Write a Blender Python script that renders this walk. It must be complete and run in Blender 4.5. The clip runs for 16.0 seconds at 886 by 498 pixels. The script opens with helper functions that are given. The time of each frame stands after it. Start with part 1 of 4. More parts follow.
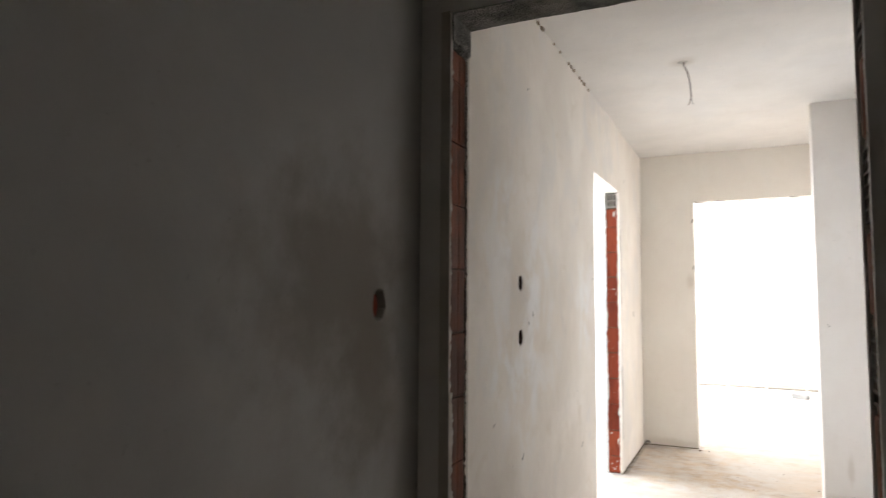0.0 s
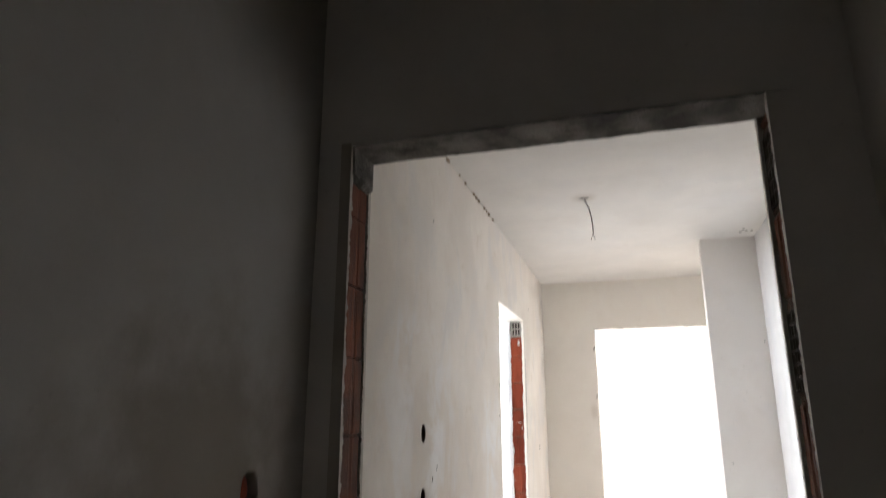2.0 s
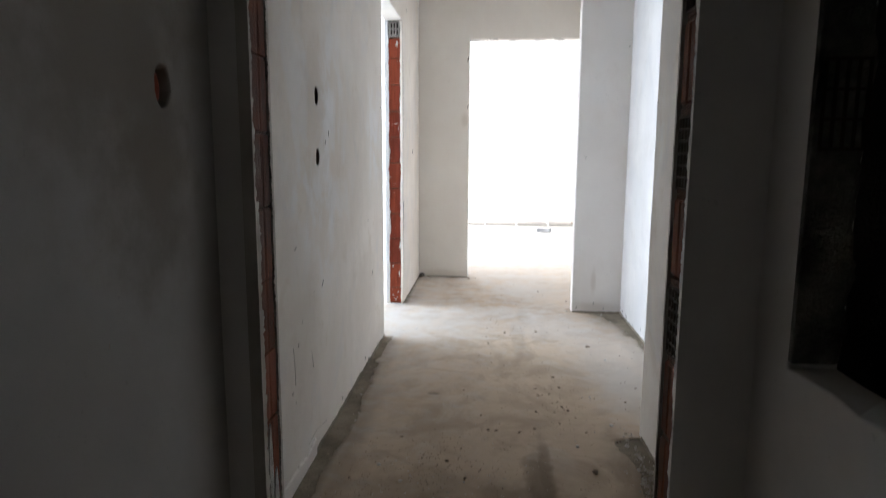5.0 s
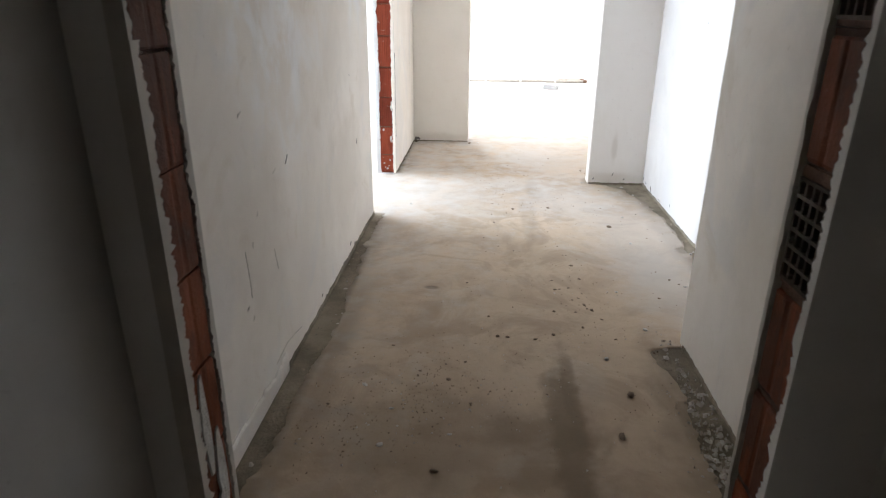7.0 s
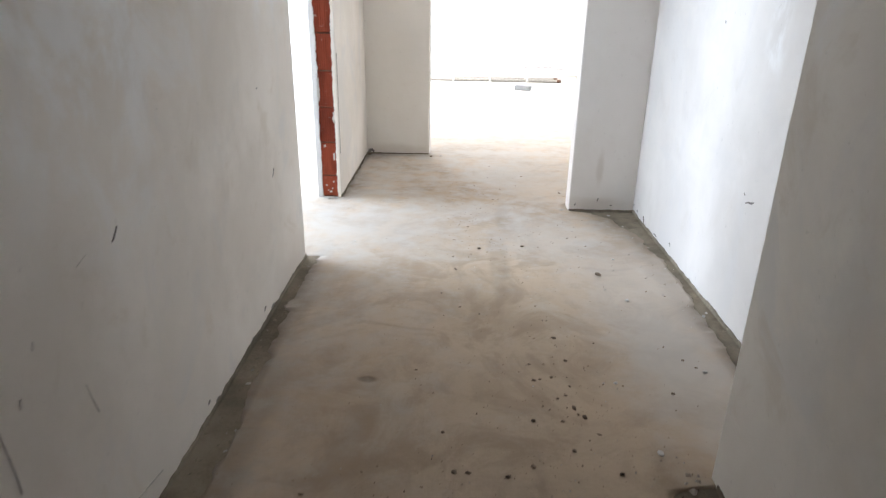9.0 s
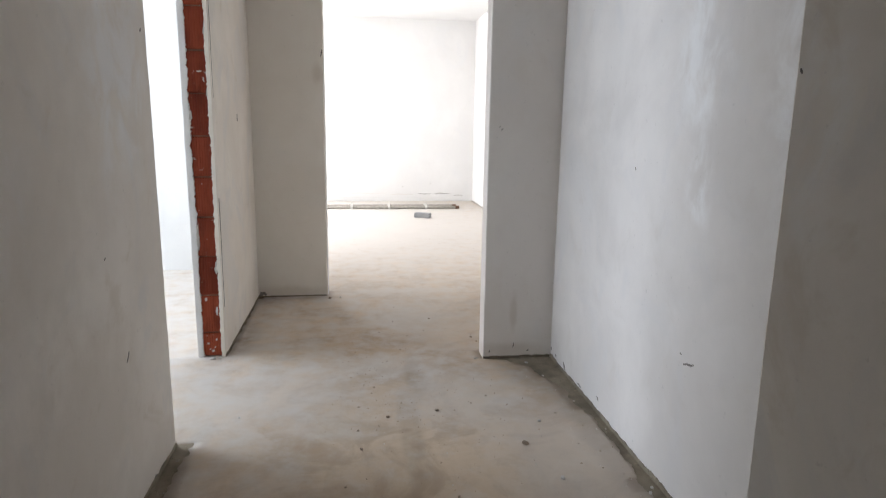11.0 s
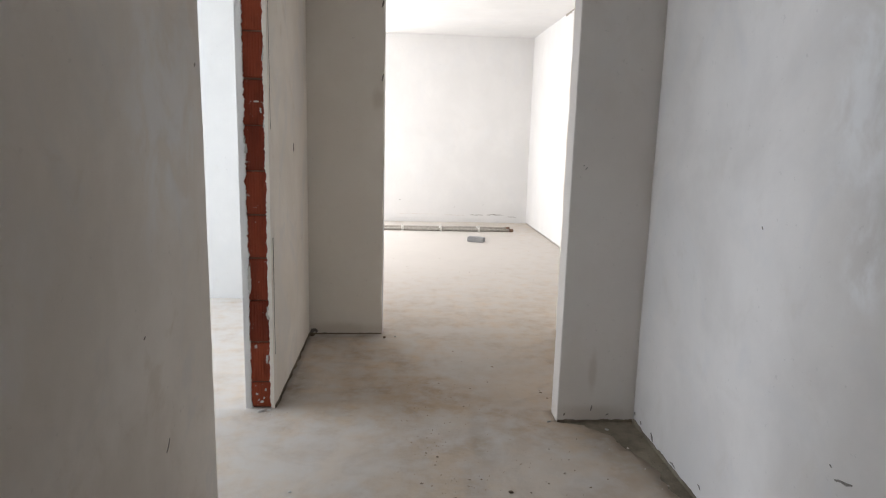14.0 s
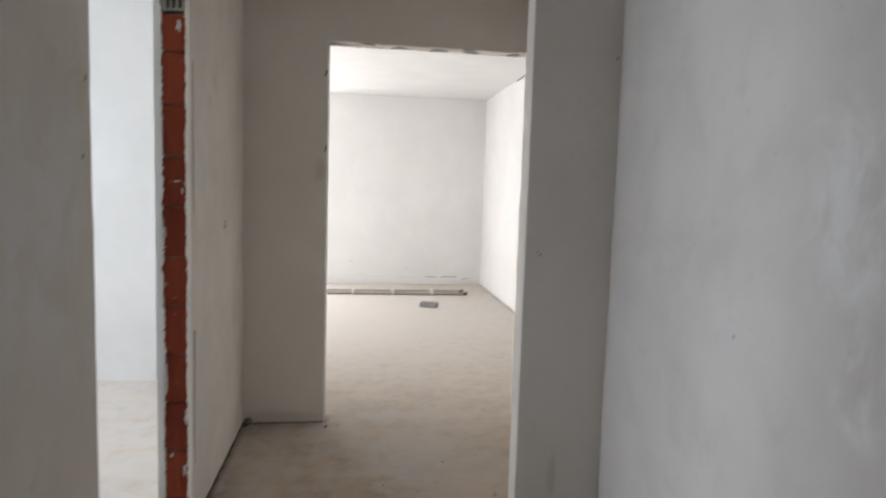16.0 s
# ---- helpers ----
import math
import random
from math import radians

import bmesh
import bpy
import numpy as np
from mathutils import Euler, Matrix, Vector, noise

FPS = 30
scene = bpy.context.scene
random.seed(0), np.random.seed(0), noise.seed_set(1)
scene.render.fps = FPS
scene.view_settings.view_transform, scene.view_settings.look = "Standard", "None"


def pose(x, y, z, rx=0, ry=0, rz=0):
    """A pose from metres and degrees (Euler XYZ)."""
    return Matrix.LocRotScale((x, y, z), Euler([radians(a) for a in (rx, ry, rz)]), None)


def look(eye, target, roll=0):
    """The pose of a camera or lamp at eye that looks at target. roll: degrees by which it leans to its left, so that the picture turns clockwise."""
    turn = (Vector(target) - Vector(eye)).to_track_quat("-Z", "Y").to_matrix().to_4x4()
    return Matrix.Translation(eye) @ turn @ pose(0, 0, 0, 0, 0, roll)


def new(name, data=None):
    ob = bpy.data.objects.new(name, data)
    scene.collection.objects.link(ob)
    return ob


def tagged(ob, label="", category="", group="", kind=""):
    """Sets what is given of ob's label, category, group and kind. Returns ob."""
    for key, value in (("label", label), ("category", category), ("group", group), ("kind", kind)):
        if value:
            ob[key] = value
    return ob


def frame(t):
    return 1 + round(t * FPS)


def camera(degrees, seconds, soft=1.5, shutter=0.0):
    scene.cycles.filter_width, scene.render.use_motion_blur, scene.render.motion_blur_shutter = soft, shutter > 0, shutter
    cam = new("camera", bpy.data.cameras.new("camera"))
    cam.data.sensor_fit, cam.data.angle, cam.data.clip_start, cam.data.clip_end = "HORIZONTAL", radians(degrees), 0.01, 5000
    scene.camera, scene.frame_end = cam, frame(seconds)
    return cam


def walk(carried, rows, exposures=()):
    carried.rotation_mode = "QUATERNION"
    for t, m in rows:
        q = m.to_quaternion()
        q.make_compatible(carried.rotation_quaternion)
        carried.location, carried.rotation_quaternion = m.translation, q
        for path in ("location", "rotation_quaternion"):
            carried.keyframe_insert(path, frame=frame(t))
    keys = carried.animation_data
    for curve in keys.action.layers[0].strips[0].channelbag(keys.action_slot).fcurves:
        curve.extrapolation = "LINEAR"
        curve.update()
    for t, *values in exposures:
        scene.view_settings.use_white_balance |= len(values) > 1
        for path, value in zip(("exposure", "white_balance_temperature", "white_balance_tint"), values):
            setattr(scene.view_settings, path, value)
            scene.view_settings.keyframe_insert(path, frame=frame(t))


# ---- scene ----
cam = camera(70.3, 16.0, soft=1.1, shutter=0.5)
PATH = [
    (0, (0.048, 0.178, 1.326), (-0.814, 1.976, 1.478), 0.4),
    (0.5, (0.016, 0.234, 1.358), (-0.677, 2.1, 1.55), -0.2),
    (1, (0.049, 0.339, 1.401), (-0.592, 2.212, 1.681), 0.3),
    (1.5, (0.023, 0.382, 1.402), (-0.572, 2.251, 1.792), -0.1),
    (2, (-0.026, 0.374, 1.463), (-0.582, 2.227, 1.968), 0.0),
    (2.5, (-0.056, 0.36, 1.491), (-0.554, 2.164, 2.197), 0.4),
    (3, (-0.062, 0.361, 1.407), (-0.516, 2.181, 2.101), 0.4),
    (3.5, (-0.074, 0.355, 1.324), (-0.401, 2.264, 1.821), 0.4),
    (4, (-0.096, 0.335, 1.255), (-0.314, 2.312, 1.465), 0.3),
    (4.5, (-0.106, 0.306, 1.197), (-0.277, 2.297, 1.127), 0.4),
    (5, (-0.152, 0.333, 1.169), (-0.297, 2.306, 0.871), 0.3),
    (7.5, (-0.211, 1.079, 1.097), (-0.32, 2.933, 0.355), 0.8),
    (8, (-0.215, 1.248, 1.096), (-0.283, 3.104, 0.355), 0.8),
    (8.5, (-0.167, 1.478, 1.074), (-0.223, 3.334, 0.33), 0.8),
    (9, (-0.156, 1.648, 1.091), (-0.19, 3.505, 0.349), 1.0),
    (9.5, (-0.183, 1.785, 1.139), (-0.052, 3.645, 0.416), 1.2),
    (10, (-0.178, 1.915, 1.151), (0.082, 3.802, 0.541), 1.0),
    (12.5, (-0.127, 2.051, 1.191), (0.128, 4.018, 0.934), 1.2),
    (13, (-0.15, 2.102, 1.181), (0.035, 4.072, 0.889), 1.5),
    (13.5, (-0.215, 2.254, 1.206), (-0.086, 4.219, 0.856), 1.5),
    (14, (-0.247, 2.356, 1.27), (-0.111, 4.32, 0.917), 1.5),
    (14.5, (-0.221, 2.473, 1.272), (-0.082, 4.438, 0.921), 1.4),
    (15, (-0.193, 2.558, 1.287), (-0.061, 4.528, 0.966), 1.6),
    (15.5, (-0.199, 2.57, 1.302), (-0.071, 4.543, 1.001), 1.7),
    (16, (-0.18, 2.605, 1.394), (0.092, 4.578, 1.207), 1.8),
]
EXPOSURES = [
    (0.0, 1.15, 6900, 12.5), (1.0, 1.0, 6850, 13), (2.0, 0.92, 6750, 12.5), (2.5, 1.02, 6700, 12), (3.0, 1.17, 6620, 11.8), (3.5, 1.22, 6520, 11.8), (4.3, 0.81, 6360, 10.5), (5.0, 0.55, 6210, 10.5),
    (7.5, 1.01, 6440, 11), (8.5, 0.68, 6380, 11), (9.0, 0.61, 6380, 11), (10.0, 0.15, 6480, 12), (12.5, -0.6, 6740, 12.9), (14.0, -0.65, 6760, 13), (15.0, -0.74, 6700, 13), (16.0, -0.95, 6820, 13),
]
walk(cam, [(t, look(eye, target, roll)) for t, eye, target, roll in PATH], EXPOSURES)

# ---- light ----
world = bpy.data.worlds.new("sky")
scene.world = world
world.use_nodes = True
wn = world.node_tree.nodes
sky = wn.new("ShaderNodeTexSky")
sky.sky_type, sky.sun_disc = "NISHITA", False
sky.sun_elevation, sky.sun_rotation = radians(48), radians(100)
wn["Background"].inputs[1].default_value = 0.10
world.node_tree.links.new(sky.outputs[0], wn["Background"].inputs[0])

sun = new("sun", bpy.data.lights.new("sun", "SUN"))
sun.data.energy, sun.data.angle, sun.data.color = 2.5, radians(0.5), (1.0, 0.95, 0.88)
sun.matrix_world = look((30, -5, 33), (0, 0, 0))


def window_light(name, at, toward, width, height, watts, color):
    """The sky's light in a window's opening."""
    lamp = new(name, bpy.data.lights.new(name, "AREA"))
    lamp.data.shape, lamp.data.size, lamp.data.size_y = "RECTANGLE", width, height
    lamp.data.energy, lamp.data.color = watts, color
    lamp.matrix_world = look(at, toward)
    return lamp


window_light("window_light_side", (-4.60, 5.85, 1.65), (0, 5.85, 0.3), 2.3, 1.5, 230, (0.745, 0.865, 1.0))
window_light("window_light_far", (-1.85, 11.80, 1.3), (-1.85, 0, 1.3), 1.55, 2.1, 165, (0.945, 0.97, 1.0))
window_light("window_light_west", (-2.80, 9.3, 1.2), (0, 9.3, 1.2), 2.3, 1.4, 145, (0.945, 0.97, 1.0))


# ---- materials ----
class Nodes:
    """Short hand for one node material."""

    def __init__(self, name, rough=0.85, metal=0.0):
        self.mat = bpy.data.materials.new(name)
        self.mat.use_nodes = True
        self.tree = self.mat.node_tree
        self.bsdf = self.tree.nodes["Principled BSDF"]
        self.bsdf.inputs["Roughness"].default_value = rough
        self.bsdf.inputs["Metallic"].default_value = metal
        self.bsdf.inputs["Specular IOR Level"].default_value = 0.3
        self.pos = self.tree.nodes.new("ShaderNodeNewGeometry").outputs["Position"]

    def link(self, a, b):
        if isinstance(a, (int, float)):
            b.default_value = a
        elif isinstance(a, tuple):
            b.default_value = (*a, 1.0) if len(b.default_value) == 4 and len(a) == 3 else a
        else:
            self.tree.links.new(a, b)

    def noise(self, scale, detail=4, rough=0.55, stretch=None, distortion=0.0):
        node = self.tree.nodes.new("ShaderNodeTexNoise")
        node.inputs["Scale"].default_value, node.inputs["Detail"].default_value = scale, detail
        node.inputs["Roughness"].default_value, node.inputs["Distortion"].default_value = rough, distortion
        vec = self.pos
        if stretch:
            m = self.tree.nodes.new("ShaderNodeMapping")
            m.inputs["Scale"].default_value = stretch
            self.link(self.pos, m.inputs["Vector"])
            vec = m.outputs[0]
        self.link(vec, node.inputs["Vector"])
        return node.outputs[0]

    def math(self, op, a, b=0.0, clamp=False):
        node = self.tree.nodes.new("ShaderNodeMath")
        node.operation, node.use_clamp = op, clamp
        self.link(a, node.inputs[0]), self.link(b, node.inputs[1])
        return node.outputs[0]

    def ramp(self, value, lo, hi, a=0.0, b=1.0):
        node = self.tree.nodes.new("ShaderNodeMapRange")
        node.interpolation_type = "SMOOTHSTEP"
        for i, v in enumerate((value, lo, hi, a, b)):
            self.link(v, node.inputs[i])
        return node.outputs[0]

    def mix(self, fac, a, b):
        node = self.tree.nodes.new("ShaderNodeMix")
        node.data_type = "RGBA"
        self.link(fac, node.inputs[0]), self.link(a, node.inputs[6]), self.link(b, node.inputs[7])
        return node.outputs[2]

    def spot(self, at, size, edge=0.5):
        """1 inside an ellipsoid stain round a place, fading to 0 with a ragged edge."""
        m = self.tree.nodes.new("ShaderNodeMapping")
        m.vector_type = "TEXTURE"
        m.inputs["Location"].default_value, m.inputs["Scale"].default_value = at, size
        self.link(self.pos, m.inputs["Vector"])
        d = self.tree.nodes.new("ShaderNodeVectorMath")
        d.operation = "LENGTH"
        self.link(m.outputs[0], d.inputs[0])
        ragged = self.math("ADD", d.outputs["Value"], self.math("MULTIPLY", self.math("SUBTRACT", self.noise(9, 5, 0.6), 0.5), 1.6))
        return self.ramp(ragged, 1.0 + edge / 2, 1.0 - edge / 2)

    def finish(self, color, bump=None, strength=0.3, distance=0.004):
        self.link(color, self.bsdf.inputs["Base Color"])
        if bump is not None:
            node = self.tree.nodes.new("ShaderNodeBump")
            node.inputs["Strength"].default_value, node.inputs["Distance"].default_value = strength, distance
            self.link(bump, node.inputs["Height"])
            self.link(node.outputs[0], self.bsdf.inputs["Normal"])
        return self.mat


def plaster(name, light, dark, pale=(), brown=(), streak=0.25, smudge=0.4, patches=0.15):
    """Trowelled gypsum plaster: cloudy, with fine grain, pale smears and brown smudges."""
    n = Nodes(name, 0.82)
    cloud = n.ramp(n.noise(1.7, 7, 0.6, distortion=0.3), 0.34, 0.68)
    c = n.mix(cloud, dark, light)
    wipe = n.ramp(n.noise(3.0, 5, 0.6, stretch=(1.0, 1.0, 0.65)), 0.45, 0.75, 0.0, streak)
    c = n.mix(wipe, c, tuple(min(1.0, v * 1.14) for v in light))
    patch = n.ramp(n.noise(2.7, 6, 0.6, stretch=(1, 1, 0.75), distortion=0.9), 0.50, 0.64, 0.0, patches)
    c = n.mix(patch, c, tuple(v * k for v, k in zip(dark, (0.93, 0.975, 1.04))))
    film = n.ramp(n.noise(4.6, 6, 0.65, distortion=0.6), 0.56, 0.70, 0.0, patches)
    c = n.mix(film, c, tuple(v * k for v, k in zip(dark, (0.90, 0.87, 0.82))))
    fleck = n.ramp(n.noise(38, 3, 0.7), 0.66, 0.74, 0.0, 0.35)
    c = n.mix(fleck, c, tuple(v * 0.72 for v in dark))
    smear = n.ramp(n.noise(5.0, 6, 0.62, stretch=(1, 1, 0.8), distortion=0.5), 0.40, 0.62)
    for at, size in pale:
        c = n.mix(n.math("MULTIPLY", n.math("MULTIPLY", n.spot(at, size, 1.2), smear), 0.65), c, (0.93, 0.93, 0.93))
    for at, size in brown:
        c = n.mix(n.math("MULTIPLY", n.spot(at, size, 1.3), smudge), c, tuple(v * k for v, k in zip(dark, (0.62, 0.56, 0.48))))
    grain = n.math("ADD", n.math("MULTIPLY", n.noise(160, 3), 0.25), n.math("ADD", n.noise(14, 5, 0.6), n.math("MULTIPLY", n.noise(2.2, 2), 2.0)))
    return n.finish(c, grain, 0.14, 0.006)


# One lobby plaster: west wall darkened, entry walls lightened to even out the light.
WALL_LOBBY = plaster("lobby_plaster_dimmed", (0.61, 0.60, 0.575), (0.53, 0.52, 0.495),
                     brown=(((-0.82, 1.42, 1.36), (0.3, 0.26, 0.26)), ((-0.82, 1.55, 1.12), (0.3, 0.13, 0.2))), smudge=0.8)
WALL_ENTRY = plaster("entry_plaster_lifted", (0.86, 0.84, 0.805), (0.78, 0.76, 0.725))
# Each hall wall's plaster tone carries part of its light: east dimmed, north lifted.
WALL_HALL = plaster("hall_plaster", (0.91, 0.855, 0.79), (0.83, 0.77, 0.70),
                    pale=(((-0.82, 2.75, 1.45), (0.4, 0.5, 0.32)), ((-0.82, 2.9, 1.0), (0.4, 0.45, 0.35)), ((-0.82, 3.95, 1.3), (0.4, 0.22, 0.3)), ((0.495, 2.84, 1.22), (0.3, 0.05, 0.2)), ((-0.82, 2.62, 1.0), (0.3, 0.13, 0.13)), ((-0.82, 2.90, 1.02), (0.3, 0.14, 0.18)), ((-0.82, 2.97, 1.36), (0.3, 0.10, 0.14)), ((-0.82, 2.55, 1.72), (0.3, 0.12, 0.10))),
                    brown=(((-0.82, 2.2, 1.9), (0.4, 0.35, 0.6)), ((-0.82, 2.70, 1.28), (0.3, 0.16, 0.26)), ((-0.82, 3.3, 1.1), (0.3, 0.35, 0.4)), ((-0.82, 3.6, 0.4), (0.3, 0.3, 0.25)), ((-0.82, 2.5, 0.5), (0.3, 0.2, 0.25)), ((0.495, 2.35, 0.7), (0.3, 0.25, 0.4))), smudge=0.22, patches=0.5)
WALL_EAST = plaster("east_plaster", (0.79, 0.755, 0.725), (0.70, 0.665, 0.635), pale=(((0.83, 3.78, 1.40), (0.3, 0.15, 0.20)), ((0.83, 3.72, 1.02), (0.3, 0.06, 0.16)), ((0.83, 3.3, 1.3), (0.3, 0.12, 0.35))), patches=0.22)
WALL_PILASTER = plaster("pilaster_plaster", (0.92, 0.875, 0.835), (0.88, 0.83, 0.785), brown=(((0.63, 5.0, 0.24), (0.016, 0.3, 0.09)), ((0.64, 5.0, 0.035), (0.14, 0.3, 0.035))), smudge=0.32)
WALL_NORTH = plaster("north_plaster", (0.93, 0.885, 0.815), (0.89, 0.84, 0.765), brown=(((-0.60, 6.28, 0.03), (0.22, 0.3, 0.04)), ((-0.39, 6.28, 1.48), (0.028, 0.3, 0.05))), smudge=0.32)
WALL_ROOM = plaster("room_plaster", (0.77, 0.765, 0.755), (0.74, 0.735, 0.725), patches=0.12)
# Greyer copy of the room plaster, taking window light off the side wall.
WALL_SIDE = plaster("side_plaster_dimmed", (0.72, 0.715, 0.70), (0.68, 0.675, 0.66))
CEILING = plaster("ceiling_plaster", (0.87, 0.845, 0.815), (0.81, 0.785, 0.755), brown=(((-0.234, 3.86, 2.65), (0.06, 0.06, 0.1)),))


def concrete(name, light, dark, bump=0.5, scale=1.0):
    n = Nodes(name, 0.9)
    c = n.mix(n.ramp(n.noise(5 * scale, 6, 0.65), 0.35, 0.68), dark, light)
    c = n.mix(n.ramp(n.noise(46 * scale, 3, 0.7), 0.60, 0.72, 0.0, 0.6), c, tuple(v * 0.55 for v in dark))
    c = n.mix(n.ramp(n.noise(22 * scale, 4, 0.7), 0.62, 0.72, 0.0, 0.5), c, tuple(min(0.8, v * 1.4) for v in light))
    return n.finish(c, n.math("ADD", n.noise(28 * scale, 6, 0.7), n.noise(120, 3)), bump, 0.01)


CONCRETE = concrete("raw_concrete", (0.33, 0.315, 0.285), (0.10, 0.095, 0.088), 1.0, 1.4)
DAMP = concrete("damp_concrete", (0.33, 0.28, 0.21), (0.18, 0.148, 0.108), 0.5, 0.9)
MORTAR = concrete("mortar", (0.42, 0.39, 0.355), (0.31, 0.285, 0.255), 0.7, 2.0)
JOINT = concrete("brick_joint", (0.23, 0.13, 0.09), (0.12, 0.07, 0.05), 0.7, 3.0)
ROUGH_PLASTER = plaster("rough_plaster", (0.64, 0.60, 0.54), (0.45, 0.415, 0.365), streak=0.5)
RUBBLE_PALE = concrete("plaster_crumb", (0.68, 0.66, 0.62), (0.52, 0.50, 0.47), 0.6, 3.0)
RUBBLE_DARK = concrete("stone_crumb", (0.30, 0.23, 0.17), (0.17, 0.125, 0.09), 0.6, 3.0)
CRUMB_BROWN = concrete("brown_crumb", (0.50, 0.41, 0.33), (0.36, 0.28, 0.21), 0.6, 3.0)


def grit(name, dark, light):
    """Loose crumbs, each of a tone of its own."""
    n = Nodes(name, 0.9)
    tone = n.tree.nodes.new("ShaderNodeNewGeometry").outputs["Random Per Island"]
    return n.finish(n.mix(tone, dark, light), n.noise(150, 3), 0.4, 0.003)


GRIT_DARK = grit("brown_grit", (0.15, 0.11, 0.08), (0.42, 0.31, 0.22))
GRIT_PALE = grit("pale_grit", (0.40, 0.33, 0.26), (0.68, 0.65, 0.60))
PAVER = concrete("grey_paver", (0.33, 0.335, 0.34), (0.25, 0.255, 0.26), 0.5, 2.0)


def screed(name):
    """Dusty sand-and-cement screed with brown and grey clouds, damp stains, and grey patches of trodden dust and
    painted window light.
    """
    n = Nodes(name, 0.88)
    c = n.mix(n.ramp(n.noise(1.1, 6, 0.6, distortion=0.5), 0.36, 0.66), (0.51, 0.395, 0.285), (0.60, 0.478, 0.358))
    c = n.mix(n.ramp(n.noise(3.2, 6, 0.62, distortion=1.1), 0.45, 0.62, 0.0, 0.62), c, (0.375, 0.28, 0.195))
    c = n.mix(n.ramp(n.noise(7.0, 5, 0.6, stretch=(1, 0.3, 1), distortion=0.6), 0.54, 0.70, 0.0, 0.3), c, (0.36, 0.285, 0.215))
    c = n.mix(n.ramp(n.noise(4.4, 5, 0.6, stretch=(1, 0.7, 1), distortion=0.8), 0.53, 0.70, 0.0, 0.55), c, (0.58, 0.505, 0.415))
    c = n.mix(n.ramp(n.noise(17, 6, 0.7), 0.50, 0.66, 0.0, 0.25), c, (0.40, 0.31, 0.225))
    c = n.mix(n.ramp(n.noise(5.5, 7, 0.7), 0.48, 0.70, 0.0, 0.5), c, (0.43, 0.335, 0.25))
    c = n.mix(n.ramp(n.noise(2.2, 5, 0.6, stretch=(1, 0.5, 1)), 0.55, 0.75, 0.0, 0.5), c, (0.51, 0.465, 0.41))
    c = n.mix(n.ramp(n.noise(60, 3, 0.7), 0.68, 0.78, 0.0, 0.35), c, (0.19, 0.15, 0.12))
    c = n.mix(n.ramp(n.noise(85, 2, 0.6), 0.68, 0.78, 0.0, 0.3), c, (0.57, 0.53, 0.48))
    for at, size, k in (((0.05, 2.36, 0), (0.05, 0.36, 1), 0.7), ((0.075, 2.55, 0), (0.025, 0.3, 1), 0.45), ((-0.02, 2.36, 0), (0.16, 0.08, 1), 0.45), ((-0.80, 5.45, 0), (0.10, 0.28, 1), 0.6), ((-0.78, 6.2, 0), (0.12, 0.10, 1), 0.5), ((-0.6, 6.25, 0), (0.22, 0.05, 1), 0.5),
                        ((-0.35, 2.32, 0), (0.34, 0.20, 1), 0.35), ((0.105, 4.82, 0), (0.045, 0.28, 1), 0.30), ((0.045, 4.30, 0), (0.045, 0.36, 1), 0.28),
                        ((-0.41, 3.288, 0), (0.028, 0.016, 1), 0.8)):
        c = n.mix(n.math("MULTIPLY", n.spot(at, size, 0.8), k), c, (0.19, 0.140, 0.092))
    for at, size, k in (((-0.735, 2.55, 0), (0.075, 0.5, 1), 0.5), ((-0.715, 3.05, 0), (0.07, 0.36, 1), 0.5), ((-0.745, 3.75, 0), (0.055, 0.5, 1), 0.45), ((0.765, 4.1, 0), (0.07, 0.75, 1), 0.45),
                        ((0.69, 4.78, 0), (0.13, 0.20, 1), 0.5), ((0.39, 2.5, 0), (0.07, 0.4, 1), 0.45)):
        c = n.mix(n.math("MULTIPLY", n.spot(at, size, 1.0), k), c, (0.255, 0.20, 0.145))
    # Grey patches: trodden dust, and cool window light painted into the floor colour.
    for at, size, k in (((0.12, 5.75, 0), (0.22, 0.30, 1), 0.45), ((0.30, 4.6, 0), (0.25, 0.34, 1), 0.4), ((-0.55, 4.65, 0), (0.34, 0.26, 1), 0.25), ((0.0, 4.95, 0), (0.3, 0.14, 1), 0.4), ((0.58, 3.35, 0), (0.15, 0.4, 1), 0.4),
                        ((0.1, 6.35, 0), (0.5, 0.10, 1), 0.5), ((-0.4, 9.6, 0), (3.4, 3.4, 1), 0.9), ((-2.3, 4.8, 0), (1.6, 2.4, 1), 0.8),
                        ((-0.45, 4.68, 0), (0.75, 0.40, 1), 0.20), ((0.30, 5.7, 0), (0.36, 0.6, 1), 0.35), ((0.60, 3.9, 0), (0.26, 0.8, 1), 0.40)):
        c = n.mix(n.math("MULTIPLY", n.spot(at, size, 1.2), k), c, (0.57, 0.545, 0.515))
    grain = n.math("ADD", n.noise(90, 4, 0.7), n.math("MULTIPLY", n.noise(11, 5, 0.6), 1.5))
    return n.finish(c, grain, 0.18, 0.005)


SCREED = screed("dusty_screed")


